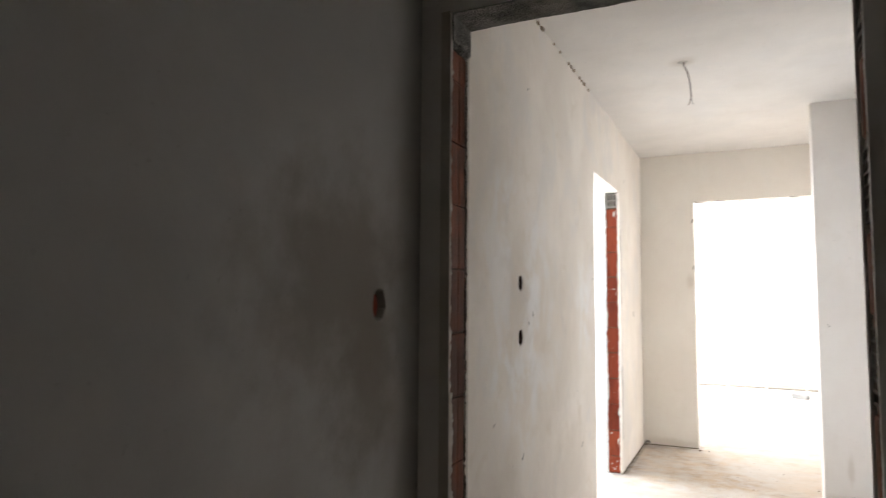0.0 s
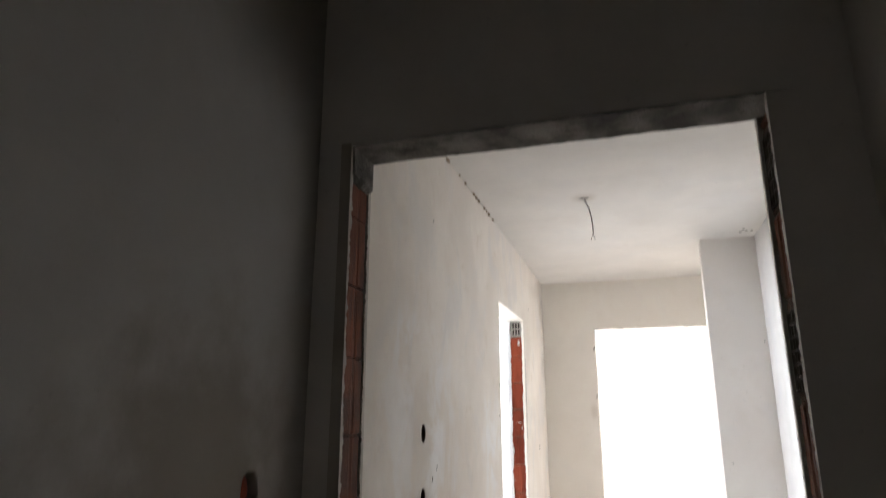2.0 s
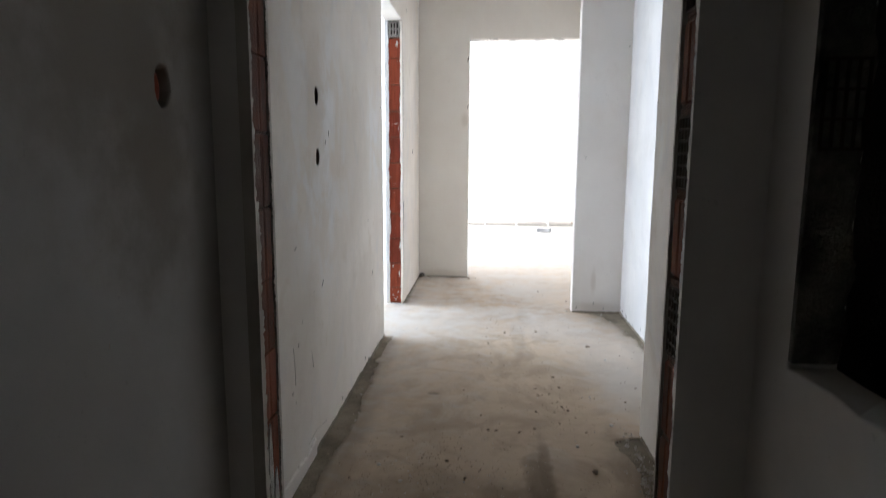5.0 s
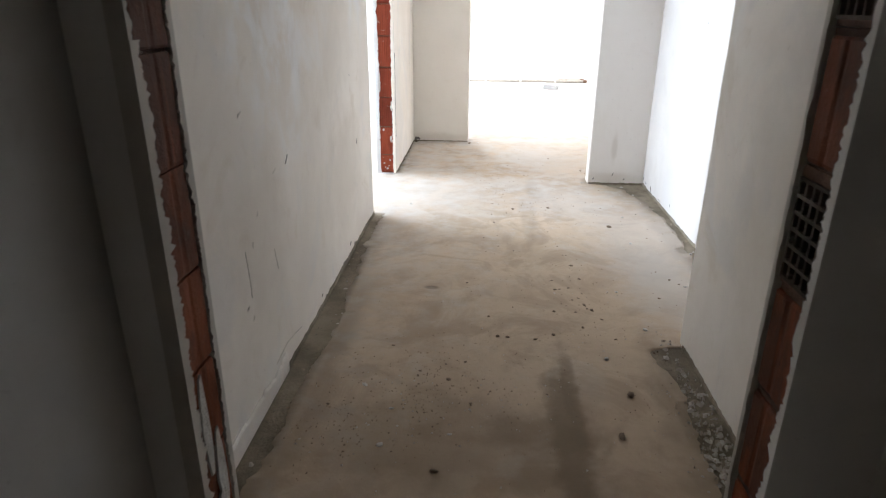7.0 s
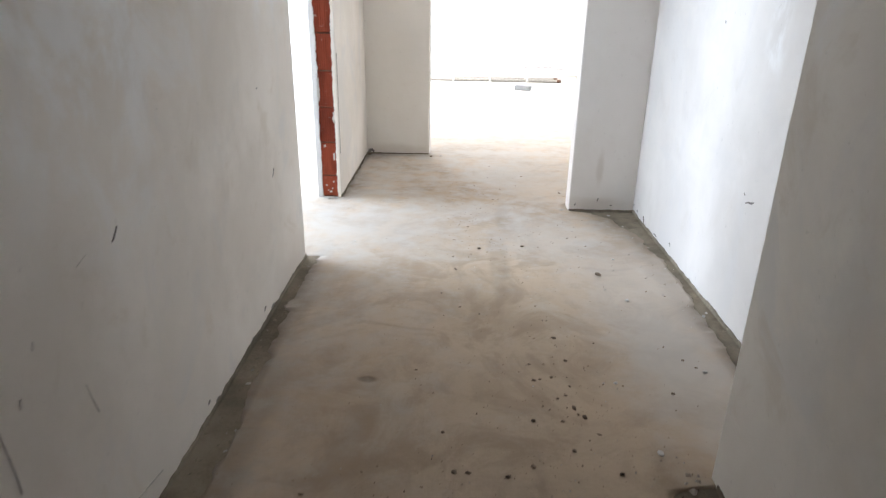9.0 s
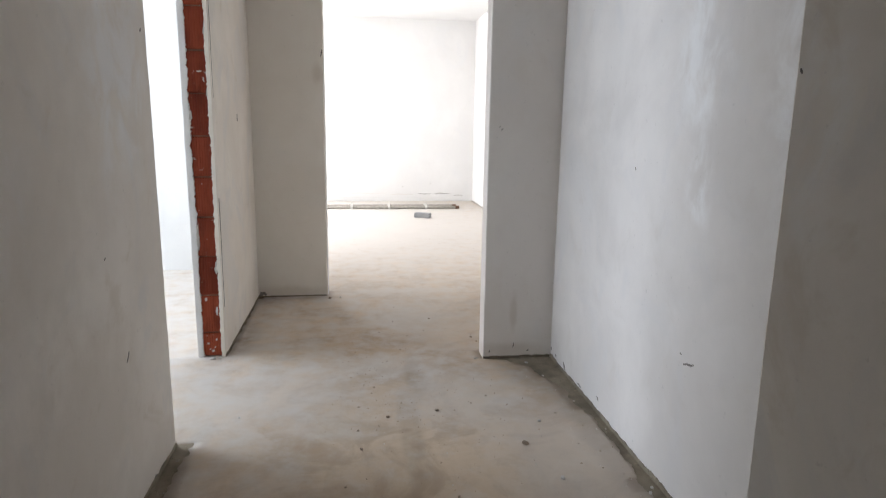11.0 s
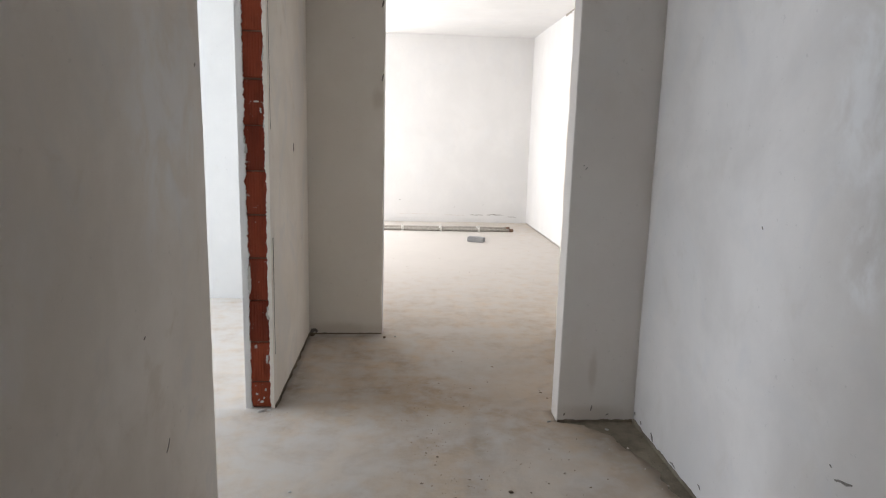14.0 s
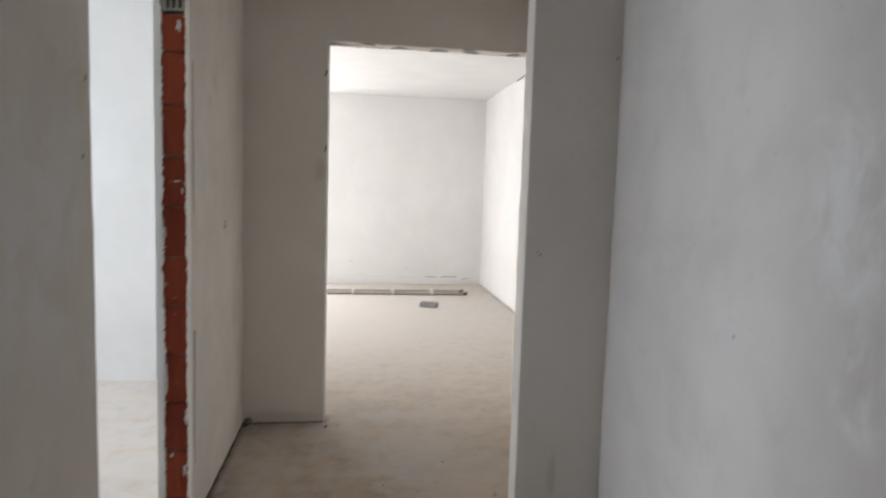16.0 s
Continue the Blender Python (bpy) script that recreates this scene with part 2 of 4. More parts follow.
def terracotta(name, pale=(0.34, 0.068, 0.030), deep=(0.20, 0.034, 0.015), soot=0.0, dust=0.75, rough=0.8, streaks=0.0):
    n = Nodes(name, rough)
    tone = n.tree.nodes.new("ShaderNodeObjectInfo").outputs["Random"]
    c = n.mix(tone, deep, pale)
    c = n.mix(n.ramp(n.noise(16, 5, 0.6, stretch=(1, 1, 0.3)), 0.45, 0.72, 0.0, 0.6), c, tuple(v * 0.55 for v in deep))
    c = n.mix(n.ramp(n.noise(30, 5, 0.7), 0.63, 0.69, 0.0, dust), c, (0.55, 0.50, 0.45))
    c = n.mix(n.ramp(n.noise(9, 6, 0.7, stretch=(1, 1, 0.5)), 0.44, 0.60, 0.0, soot), c, (0.05, 0.030, 0.020))
    # Paler upright streaks, with the shine along the grooves painted in.
    if streaks:
        c = n.mix(n.ramp(n.noise(60, 4, 0.6, stretch=(1, 1, 0.07)), 0.56, 0.70, 0.0, streaks), c, tuple(v * 1.6 for v in pale))
    return n.finish(c, n.math("ADD", n.noise(120, 3), n.noise(22, 5)), 0.4, 0.004)


BRICK = terracotta("terracotta")
HOLLOW = terracotta("dark_terracotta", (0.085, 0.06, 0.045), (0.055, 0.042, 0.035), 0.4, 0.3)
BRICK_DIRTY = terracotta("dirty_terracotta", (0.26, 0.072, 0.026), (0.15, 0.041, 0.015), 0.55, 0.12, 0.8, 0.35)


def plain(name, color, rough=0.5, metal=0.0, vary=0.25):
    n = Nodes(name, rough, metal)
    c = n.mix(n.ramp(n.noise(35, 4, 0.65), 0.4, 0.7, 0.0, 1.0), color, tuple(v * (1 - vary) for v in color))
    return n.finish(c, n.noise(80, 3), 0.1, 0.002)


HOLE_SHADE = plain("hole_lining", (0.075, 0.042, 0.03), 0.95)
# Near-black colour that paints shade into the blocks' cavities.
CAVITY_SHADE = plain("cavity_shade", (0.03, 0.022, 0.018), 0.95)
PIPE_GREY = plain("pipe_grey", (0.36, 0.335, 0.30), 0.5)
STEEL = plain("galvanised_steel", (0.66, 0.65, 0.62), 0.5, 0.2)
WIRE_GREY = plain("wire_grey", (0.22, 0.22, 0.23), 0.4)
WIRE_BROWN = plain("wire_brown", (0.16, 0.09, 0.06), 0.4)
# Near-black concrete: the shaft's darkness is put into its colour.
SHAFT = concrete("shaft_darkness", (0.07, 0.065, 0.06), (0.04, 0.038, 0.036))
SCRAPE = plain("scraped_plaster", (0.72, 0.665, 0.605), 0.9)
FAINT = plain("faint_scratch", (0.76, 0.705, 0.635), 0.9)
MARK = plain("scuff_mark", (0.26, 0.235, 0.21), 0.9)


# ---- building blocks ----
def part(name, bm, mat, parent=None, label="", category="", kind="", group="", smooth=False, recalc=True):
    """One mesh object out of a bmesh, under its thing if one is given."""
    if recalc:
        bmesh.ops.recalc_face_normals(bm, faces=bm.faces[:])
    me = bpy.data.meshes.new(name)
    bm.to_mesh(me)
    bm.free()
    me.materials.append(mat)
    if smooth:
        me.polygons.foreach_set("use_smooth", [True] * len(me.polygons))
    ob = new(name, me)
    ob.parent = parent
    return tagged(ob, label, category, group, kind)


def wobble(u, v, k, s=1.0):
    return noise.noise(Vector((u * s, v * s, k * 7.31)))


def at_axis(axis, a, u, v):
    return {"x": (a, u, v), "y": (u, a, v), "z": (u, v, a)}[axis]


def slab(name, axis, a0, a1, us, vs, mat, openings=(), holes=(), rough=0.004, wave=0.0018, step=0.08, key=1.0, label="", bevel=0.005):
    """A wall, floor or ceiling: a slab from a0 to a1 across its axis, with through openings (u0, u1, v0, v1) whose edges are
    uneven, and blind holes (u, v, half width, half height, depth, side)."""
    def cuts(lo, hi, marks, solid):
        marks = sorted({lo, hi, *[m for m in marks if lo < m < hi]})
        out = []
        for a, b in zip(marks, marks[1:]):
            k = 1 if (a, b) in solid else max(1, round((b - a) / step))
            out += [a + (b - a) * i / k for i in range(k)]
        return out + [marks[-1]]

    hu = [(u - w * 1.5, u + w * 1.5) for u, v, w, h, d, s in holes]
    hv = [(v - h * 1.5, v + h * 1.5) for u, v, w, h, d, s in holes]
    U = cuts(us[0], us[1], [m for o in openings for m in o[:2]] + [m for p in hu for m in p], set(hu))
    V = cuts(vs[0], vs[1], [m for o in openings for m in o[2:]] + [m for p in hv for m in p], set(hv))
    gone = lambda u, v: any(o[0] < u < o[1] and o[2] < v < o[3] for o in openings)
    edge = lambda u, v: any(o[0] - 1e-6 <= u <= o[1] + 1e-6 and o[2] - 1e-6 <= v <= o[3] + 1e-6 for o in openings)
    bm, made = bmesh.new(), {}

    def vert(i, j, side):
        if (i, j, side) not in made:
            u, v, a = U[i], V[j], (a0, a1)[side]
            a += wave * (wobble(u, v, key + side, 1.7) + 0.5 * wobble(u, v, key + side, 6.0))
            if edge(u, v) and V[j] > vs[0] + 1e-6:
                u += rough * wobble(u * 9, v * 9, key + side + 3, 2.3)
                v += rough * wobble(u * 9, v * 9, key + side + 5, 2.3)
            made[i, j, side] = bm.verts.new(at_axis(axis, a, u, v))
        return made[i, j, side]

    nu, nv = len(U) - 1, len(V) - 1
    full = [[not gone((U[i] + U[i + 1]) / 2, (V[j] + V[j + 1]) / 2) for j in range(nv)] for i in range(nu)]
    for i in range(nu):
        for j in range(nv):
            if not full[i][j]:
                continue
            for side in (0, 1):
                corners = [vert(i, j, side), vert(i + 1, j, side), vert(i + 1, j + 1, side), vert(i, j + 1, side)]
                hole = [h for h, p, q in zip(holes, hu, hv) if h[5] == side and abs(U[i] - p[0]) < 1e-6 and abs(V[j] - q[0]) < 1e-6]
                if hole:
                    pit(bm, axis, (a0, a1)[side], (-1, 1)[side], corners, hole[0], key)
                else:
                    bm.faces.new(corners)
            for di, dj, p, q in ((-1, 0, (i, j), (i, j + 1)), (1, 0, (i + 1, j), (i + 1, j + 1)), (0, -1, (i, j), (i + 1, j)), (0, 1, (i, j + 1), (i + 1, j + 1))):
                k, m = i + di, j + dj
                if not (0 <= k < nu and 0 <= m < nv and full[k][m]):
                    bm.faces.new((vert(*p, 0), vert(*q, 0), vert(*q, 1), vert(*p, 1)))
    ob = part(name, bm, mat, label=label, kind="structure")
    if bevel:
        mod = ob.modifiers.new("bevel", "BEVEL")
        mod.width, mod.segments, mod.limit_method, mod.angle_limit = bevel, 2, "ANGLE", radians(50)
    return ob


def pit(bm, axis, a, out, corners, hole, key):
    """A rough hole chiselled into one face of a slab."""
    u, v, w, h, depth, side = hole
    ring, back, n = [], [], 16
    for i in range(n):
        t = 2 * math.pi * (i + 0.5) / n
        r = 1 + 0.16 * wobble(math.cos(t) * 3 + u, math.sin(t) * 3 + v, key + 9)
        ring.append(bm.verts.new(at_axis(axis, a, u + w * r * math.cos(t), v + h * r * math.sin(t))))
        back.append(bm.verts.new(at_axis(axis, a - out * depth, u + w * 0.8 * r * math.cos(t), v + h * 0.8 * r * math.sin(t))))
    quarter = n // 4
    order = (2, 3, 0, 1)
    for q in range(4):
        corner, after = corners[order[q]], corners[order[(q + 1) % 4]]
        for i in range(q * quarter, (q + 1) * quarter - 1):
            bm.faces.new((corner, ring[i], ring[i + 1]))
        i = (q + 1) * quarter - 1
        bm.faces.new((corner, ring[i], ring[(i + 1) % n], after))
    for i in range(n):
        k = (i + 1) % n
        bm.faces.new((ring[i], ring[k], back[k], back[i]))
    bm.faces.new(back)


def box(bm, x0, x1, y0, y1, z0, z1):
    vs = [bm.verts.new((x, y, z)) for x in (x0, x1) for y in (y0, y1) for z in (z0, z1)]
    for f in ((0, 1, 3, 2), (4, 6, 7, 5), (0, 4, 5, 1), (2, 3, 7, 6), (0, 2, 6, 4), (1, 5, 7, 3)):
        bm.faces.new([vs[i] for i in f])
    return vs


# ---- structure ----
TOP = 2.65
HOLE_Y = 2.765
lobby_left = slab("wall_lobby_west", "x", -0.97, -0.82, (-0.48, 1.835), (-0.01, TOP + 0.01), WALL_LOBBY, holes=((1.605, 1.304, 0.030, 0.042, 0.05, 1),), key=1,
                  label="plastered lobby wall with a socket hole, darkened to balance the light")
lobby_right = slab("wall_lobby_east", "x", 0.485, 0.59, (-0.48, 1.835), (-0.01, TOP + 0.01), WALL_ENTRY, openings=((0.75, 1.665, 0.73, 1.667),), rough=0.02, key=2,
                   label="plastered lobby wall with an unfinished shaft opening, lightened to balance the light")
# Unseen wall, set close and made pale to bounce light into the lobby.
slab("wall_lobby_bounce", "y", -0.49, -0.35, (-0.97, 0.59), (-0.01, TOP + 0.01), WALL_NORTH, key=3, label="unseen pale wall behind the entrance, added to bounce light")
entry = slab("wall_entry", "y", 1.83, 1.97, (-0.975, 0.98), (-0.01, TOP + 0.01), WALL_ENTRY, openings=((-0.742, 0.365, -0.01, 2.174),), rough=0.003, bevel=0, key=4,
             label="plastered partition wall with a raw doorway")
hall_left = slab("wall_hall_west", "x", -0.95, -0.82, (1.965, 7.27), (-0.01, TOP + 0.01), WALL_HALL, openings=((4.25, 5.215, -0.01, 2.15),),
                 holes=((HOLE_Y, 1.388, 0.027, 0.034, 0.07, 1), (HOLE_Y, 1.156, 0.027, 0.034, 0.07, 1)), key=5,
                 label="off-white plastered hall wall with socket holes and a raw doorway")
hall_near = slab("wall_hall_southeast", "x", 0.495, 0.96, (1.965, 2.902), (-0.01, TOP + 0.01), WALL_HALL, key=6, label="off-white plastered wall block beside the doorway")
hall_right = slab("wall_hall_east", "x", 0.833, 0.96, (2.89, 6.29), (-0.01, TOP + 0.01), WALL_EAST, key=7, label="off-white plastered hall wall with scuffs")
pilaster = slab("wall_pilaster", "y", 5.008, 5.115, (0.477, 0.84), (-0.01, TOP + 0.01), WALL_PILASTER, key=8, label="grey plastered stub wall")
partition = slab("wall_hall_north", "y", 6.285, 6.40, (-0.83, 1.78), (-0.01, TOP + 0.05), WALL_NORTH, openings=((-0.357, 0.81, -0.01, 2.205),), rough=0.010, key=9,
                 label="plastered wall with a wide raw opening")
far_back = slab("wall_room_north", "y", 11.75, 11.9, (-2.9, 1.78), (0.05, 2.73), WALL_ROOM, openings=((-2.65, -1.0, 0.2, 2.4),), key=10, label="bright white plastered back wall")
far_right = slab("wall_room_east", "x", 1.65, 1.78, (6.39, 11.76), (-0.01, 2.73), WALL_ROOM, key=11, label="bright white plastered side wall")
slab("wall_room_west", "x", -2.9, -2.75, (7.15, 11.9), (-0.01, 2.73), WALL_ROOM, openings=((8.1, 10.5, 0.45, 1.95),), key=12, label="white plastered wall with a window opening")
slab("wall_side_north", "y", 7.15, 7.27, (-4.7, -0.94), (-0.01, 2.73), WALL_SIDE, key=13, label="white plastered wall of the side room, greyed against its window light")
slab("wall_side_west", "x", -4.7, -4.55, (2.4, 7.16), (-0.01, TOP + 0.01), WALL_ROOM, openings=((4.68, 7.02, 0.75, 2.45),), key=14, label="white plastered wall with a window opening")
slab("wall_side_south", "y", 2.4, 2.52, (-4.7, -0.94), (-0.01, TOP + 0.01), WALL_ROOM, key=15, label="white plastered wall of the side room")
slab("ceiling", "z", TOP, 2.80, (-4.7, 1.0), (-0.49, 6.34), CEILING, key=16, step=0.15, label="off-white plastered hall ceiling")
slab("ceiling_room", "z", 2.70, 2.84, (-2.9, 1.78), (6.36, 11.9), WALL_ROOM, key=17, step=0.2, label="white plastered room ceiling")
slab("ceiling_side", "z", TOP + 0.002, 2.80, (-4.7, -0.9), (6.3, 7.27), CEILING, key=18, step=0.2, label="off-white plastered ceiling of the side room")
slab("floor", "z", -0.15, -0.0045, (-4.7, 1.78), (-0.49, 11.9), DAMP, key=19, step=0.25, wave=0.001, bevel=0, label="damp dark concrete floor slab")
slab("wall_room_footing", "y", 11.753, 11.9, (-2.9, 1.78), (-0.02, 0.06), WALL_ROOM, key=20, step=0.1, wave=0.006, label="unplastered foot of the back wall")
# Unseen shaft box, coloured near black so the opening reads as a void.
shaft = [slab("wall_shaft_east", "x", 1.25, 1.35, (0.1, 1.75), (-0.01, TOP + 0.01), SHAFT, key=21, label="unseen shaft wall coloured black for the dark inside"),
         slab("wall_shaft_south", "y", 0.1, 0.2, (0.58, 1.3), (-0.01, TOP + 0.01), SHAFT, key=22, label="unseen shaft wall coloured black for the dark inside"),
         slab("wall_shaft_north", "y", 1.70, 1.80, (0.58, 1.3), (-0.01, TOP + 0.01), SHAFT, key=23, label="unseen shaft wall coloured black for the dark inside"),
         slab("floor_shaft", "z", 0.0, 0.02, (0.58, 1.3), (0.1, 1.8), SHAFT, key=24, label="unseen shaft floor coloured black for the dark inside"),
         slab("ceiling_shaft", "z", 2.66, 2.80, (0.98, 1.4), (0.0, 1.9), SHAFT, key=25, label="unseen shaft ceiling coloured black for the dark inside")]


def smooth_curve(points, x):
    """A value between the points of a short table."""
    for (x0, y0), (x1, y1) in zip(points, points[1:]):
        if x <= x1:
            k = min(1, max(0, (x - x0) / (x1 - x0)))
            return y0 + (y1 - y0) * k * k * (3 - 2 * k)
    return points[-1][1]


def screed_left(y):
    if y < 1.83:
        return -0.83
    if y < 1.985:
        return -0.735
    if y < 4.27:
        ragged = 0.022 * wobble(y, 1, 3, 7) + 0.016 * wobble(y, 2, 5, 23) + 0.008 * wobble(y, 2, 7, 70)
        return smooth_curve(((1.98, -0.765), (2.4, -0.75), (3.0, -0.725), (3.3, -0.75), (3.8, -0.77), (4.2, -0.765), (4.27, -0.76)), y) + ragged
    if y < 5.15:
        return -3.42
    if y < 6.28:
        return smooth_curve(((5.15, -0.815), (5.4, -0.810), (6.1, -0.810), (6.28, -0.812)), y) + 0.012 * wobble(y, 4, 5, 12)
    if y < 6.41:
        return -0.36
    return -0.83 if y < 7.28 else -2.76


def screed_right(y):
    ragged = 0.016 * wobble(y, 8, 3, 8) + 0.012 * wobble(y, 9, 5, 26) + 0.006 * wobble(y, 9, 7, 70)
    if y < 1.83:
        return 0.49
    if y < 1.985:
        return 0.33
    if y < 2.82:
        return smooth_curve(((1.98, 0.36), (2.3, 0.40), (2.6, 0.42), (2.82, 0.375)), y) + ragged
    if y < 2.9:
        return 0.375 + 0.47 * ((y - 2.82) / 0.08) ** 3 + ragged
    if y < 3.20:
        return 0.84
    if y < 3.34:
        return 0.84 - 0.085 * math.sqrt((y - 3.20) / 0.14) + 0.5 * ragged
    if y < 4.995:
        return smooth_curve(((3.34, 0.755), (3.6, 0.778), (4.2, 0.795), (4.6, 0.765), (4.85, 0.68), (4.96, 0.60), (4.995, 0.50)), y) + ragged
    if y < 5.12:
        return 0.475
    if y < 6.28:
        return 0.84
    return 0.82 if y < 6.41 else 1.66


def screed_sheet():
    columns = [-3.42 + 0.06 * i for i in range(86)]
    bm, rows, y = bmesh.new(), [], -0.40
    while y < 11.78:
        a, b = screed_left(y), screed_right(y)
        row = []
        for c in columns:
            x = min(max(c, a), b)
            row.append(bm.verts.new((x, y, 0.0022 * wobble(x, y, 40, 1.1) + 0.0008 * wobble(x, y, 41, 6))))
        rows.append((a, b, row))
        y += 0.012 if y < 6.5 else 0.06
    for (a0, b0, p), (a1, b1, q) in zip(rows, rows[1:]):
        for i in range(len(columns) - 1):
            if p[i + 1].co.x - p[i].co.x > 1e-5 or q[i + 1].co.x - q[i].co.x > 1e-5:
                bm.faces.new((p[i], p[i + 1], q[i + 1], q[i]))
        for v, w in ((p[0], q[0]), (p[-1], q[-1])):
            bm.faces.new((v, w, bm.verts.new((w.co.x, w.co.y, -0.02)), bm.verts.new((v.co.x, v.co.y, -0.02))))
    bmesh.ops.remove_doubles(bm, verts=bm.verts[:], dist=1e-5)
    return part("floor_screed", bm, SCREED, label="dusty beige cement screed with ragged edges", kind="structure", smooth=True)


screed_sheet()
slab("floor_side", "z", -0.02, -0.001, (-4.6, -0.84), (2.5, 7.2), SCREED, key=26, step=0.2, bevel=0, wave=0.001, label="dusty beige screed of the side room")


# ---- exposed edges of the walls ----
def ragged_strip(name, parent, mat, axis, a0, a1, along, v0, v1, near, far, key, jag=0.006, step=0.010, label="", teeth=0.0):
    """A layer from a0 to a1 across its axis that runs from v0 to v1, with a straight edge at near and a broken one at far.
    along: whether v is the upright ("z") or the other level direction ("u")."""
    bm, rows = bmesh.new(), []
    n = max(2, round(abs(v1 - v0) / step))
    for i in range(n + 1):
        v = v0 + (v1 - v0) * i / n
        out = far + jag * (wobble(v, 1, key, 9) + 0.8 * wobble(v, 2, key + 1, 31) + 0.5 * wobble(v, 3, key + 2, 90))
        out += teeth * (abs(wobble(v, 4, key, 38)) + 0.8 * wobble(v, 5, key, 120)) * (1 if far > near else -1)
        place = lambda u, a: at_axis(axis, a, u, v) if along == "z" else at_axis(axis, a, v, u)
        rows.append([bm.verts.new(place(*p)) for p in ((near, a0), (near, a1), (out - (out - near) * 0.12, a1), (out, a1 + (a0 - a1) * 0.45), (out, a0))])
    for p, q in zip(rows, rows[1:]):
        for i in range(5):
            k = (i + 1) % 5
            bm.faces.new((p[i], p[k], q[k], q[i]))
    bm.faces.new(rows[0]), bm.faces.new(rows[-1])
    return part(name, bm, mat, parent, label)


def brick_face(name, parent, axis, a_back, a_front, u0, u1, v0, v1, ribs, rnd, mat=BRICK, groove=0.0045, worn=0.004):
    """A clay block seen on its grooved side."""
    bm = bmesh.new()
    d = 1 if a_front > a_back else -1
    prof = [(u0, a_back)]
    for i in range(ribs):
        w = (u1 - u0) / ribs
        s = u0 + w * i
        prof += [(s + 0.05 * w, a_front - d * groove), (s + 0.18 * w, a_front), (s + 0.82 * w, a_front), (s + 0.95 * w, a_front - d * groove)]
    prof.append((u1, a_back))
    levels = [v0 + rnd.uniform(0, 0.004), v0 + 0.008, v1 - 0.008, v1 - rnd.uniform(0, 0.004)]
    rows = []
    for k, v in enumerate(levels):
        sink = worn if k in (0, 3) else 0.0
        rows.append([bm.verts.new(at_axis(axis, a - (d * (sink + rnd.uniform(0, 0.0012)) if a != a_back else 0), u + rnd.uniform(-0.0012, 0.0012), v)) for u, a in prof])
    for p, q in zip(rows, rows[1:]):
        for i in range(len(p)):
            k = (i + 1) % len(p)
            bm.faces.new((p[i], p[k], q[k], q[i]))
    bm.faces.new(rows[0]), bm.faces.new(rows[-1])
    return part(name, bm, mat, parent)


def hollow_brick(name, parent, axis, a_back, a_front, u0, u1, v0, v1, cols, lines, web=0.006, mat=BRICK):
    """A clay block seen on its open end: thin webs round a grid of cavities."""
    bm = bmesh.new()
    lo, hi = sorted((a_back, a_front))

    def web_box(ua, ub, va, vb):
        p, q = at_axis(axis, lo, ua, va), at_axis(axis, hi, ub, vb)
        box(bm, p[0], q[0], p[1], q[1], p[2], q[2])

    for i in range(cols + 1):
        u = u0 + (u1 - u0 - web) * i / cols
        web_box(u, u + web, v0, v1)
    for j in range(lines + 1):
        v = v0 + (v1 - v0 - web) * j / lines
        for i in range(cols):
            s = u0 + (u1 - u0 - web) * i / cols + web
            web_box(s, u0 + (u1 - u0 - web) * (i + 1) / cols, v, v + web)
    return part(name, bm, mat, parent, "hollow clay block with open cavities")


def backing(name, parent, axis, a_back, a_front, u0, u1, v0, v1, key):
    bm, n = bmesh.new(), max(2, round((v1 - v0) / 0.02))
    rows = []
    for i in range(n + 1):
        v = v0 + (v1 - v0) * i / n
        rows.append([bm.verts.new(at_axis(axis, a, u, v)) for u, a in
                     [(u0, a_back)] + [(u0 + (u1 - u0) * k / 4, a_front + 0.003 * wobble(k * 3, v, key, 30)) for k in range(5)] + [(u1, a_back)]])
    for p, q in zip(rows, rows[1:]):
        for i in range(len(p)):
            k = (i + 1) % len(p)
            bm.faces.new((p[i], p[k], q[k], q[i]))
    bm.faces.new(rows[0]), bm.faces.new(rows[-1])
    return part(name, bm, JOINT, parent, "dark mortar bed between the blocks")


rnd = random.Random(4)

# the jamb of the side doorway: one column of grooved blocks, hollow at the top
z = -0.07
backing("mortar_bed", hall_left, "y", 5.217, 5.172, -0.945, -0.825, 0.0, 2.03, 50)
while z < 2.0:
    brick_face("brick", hall_left, "y", 5.214, 5.163, -0.937 + rnd.uniform(-0.003, 0.003), -0.830 + rnd.uniform(-0.003, 0.003), max(0.004, z + 0.002), min(2.022, z + 0.194), 9, rnd, groove=0.0015)
    z += 0.195
hollow_brick("brick", hall_left, "y", 5.216, 5.164, -0.916, -0.842, 2.035, 2.142, 3, 2, 0.009, MORTAR)
# Black plate behind the webs, painting the shade of the open cells.
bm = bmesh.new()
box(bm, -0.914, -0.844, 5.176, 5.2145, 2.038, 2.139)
part("cavity_shade_plate", bm, CAVITY_SHADE, hall_left, "black plate that puts shade into the top block's cavities")
ragged_strip("plaster_edge", hall_left, WALL_HALL, "y", 5.216, 5.156, "z", 0.0, 2.15, -0.8205, -0.839, 61, 0.006, 0.004, "", 0.006)
ragged_strip("plaster_edge", hall_left, WALL_ROOM, "y", 5.216, 5.156, "z", 0.0, 2.15, -0.951, -0.922, 64, 0.008, 0.004, "", 0.006)

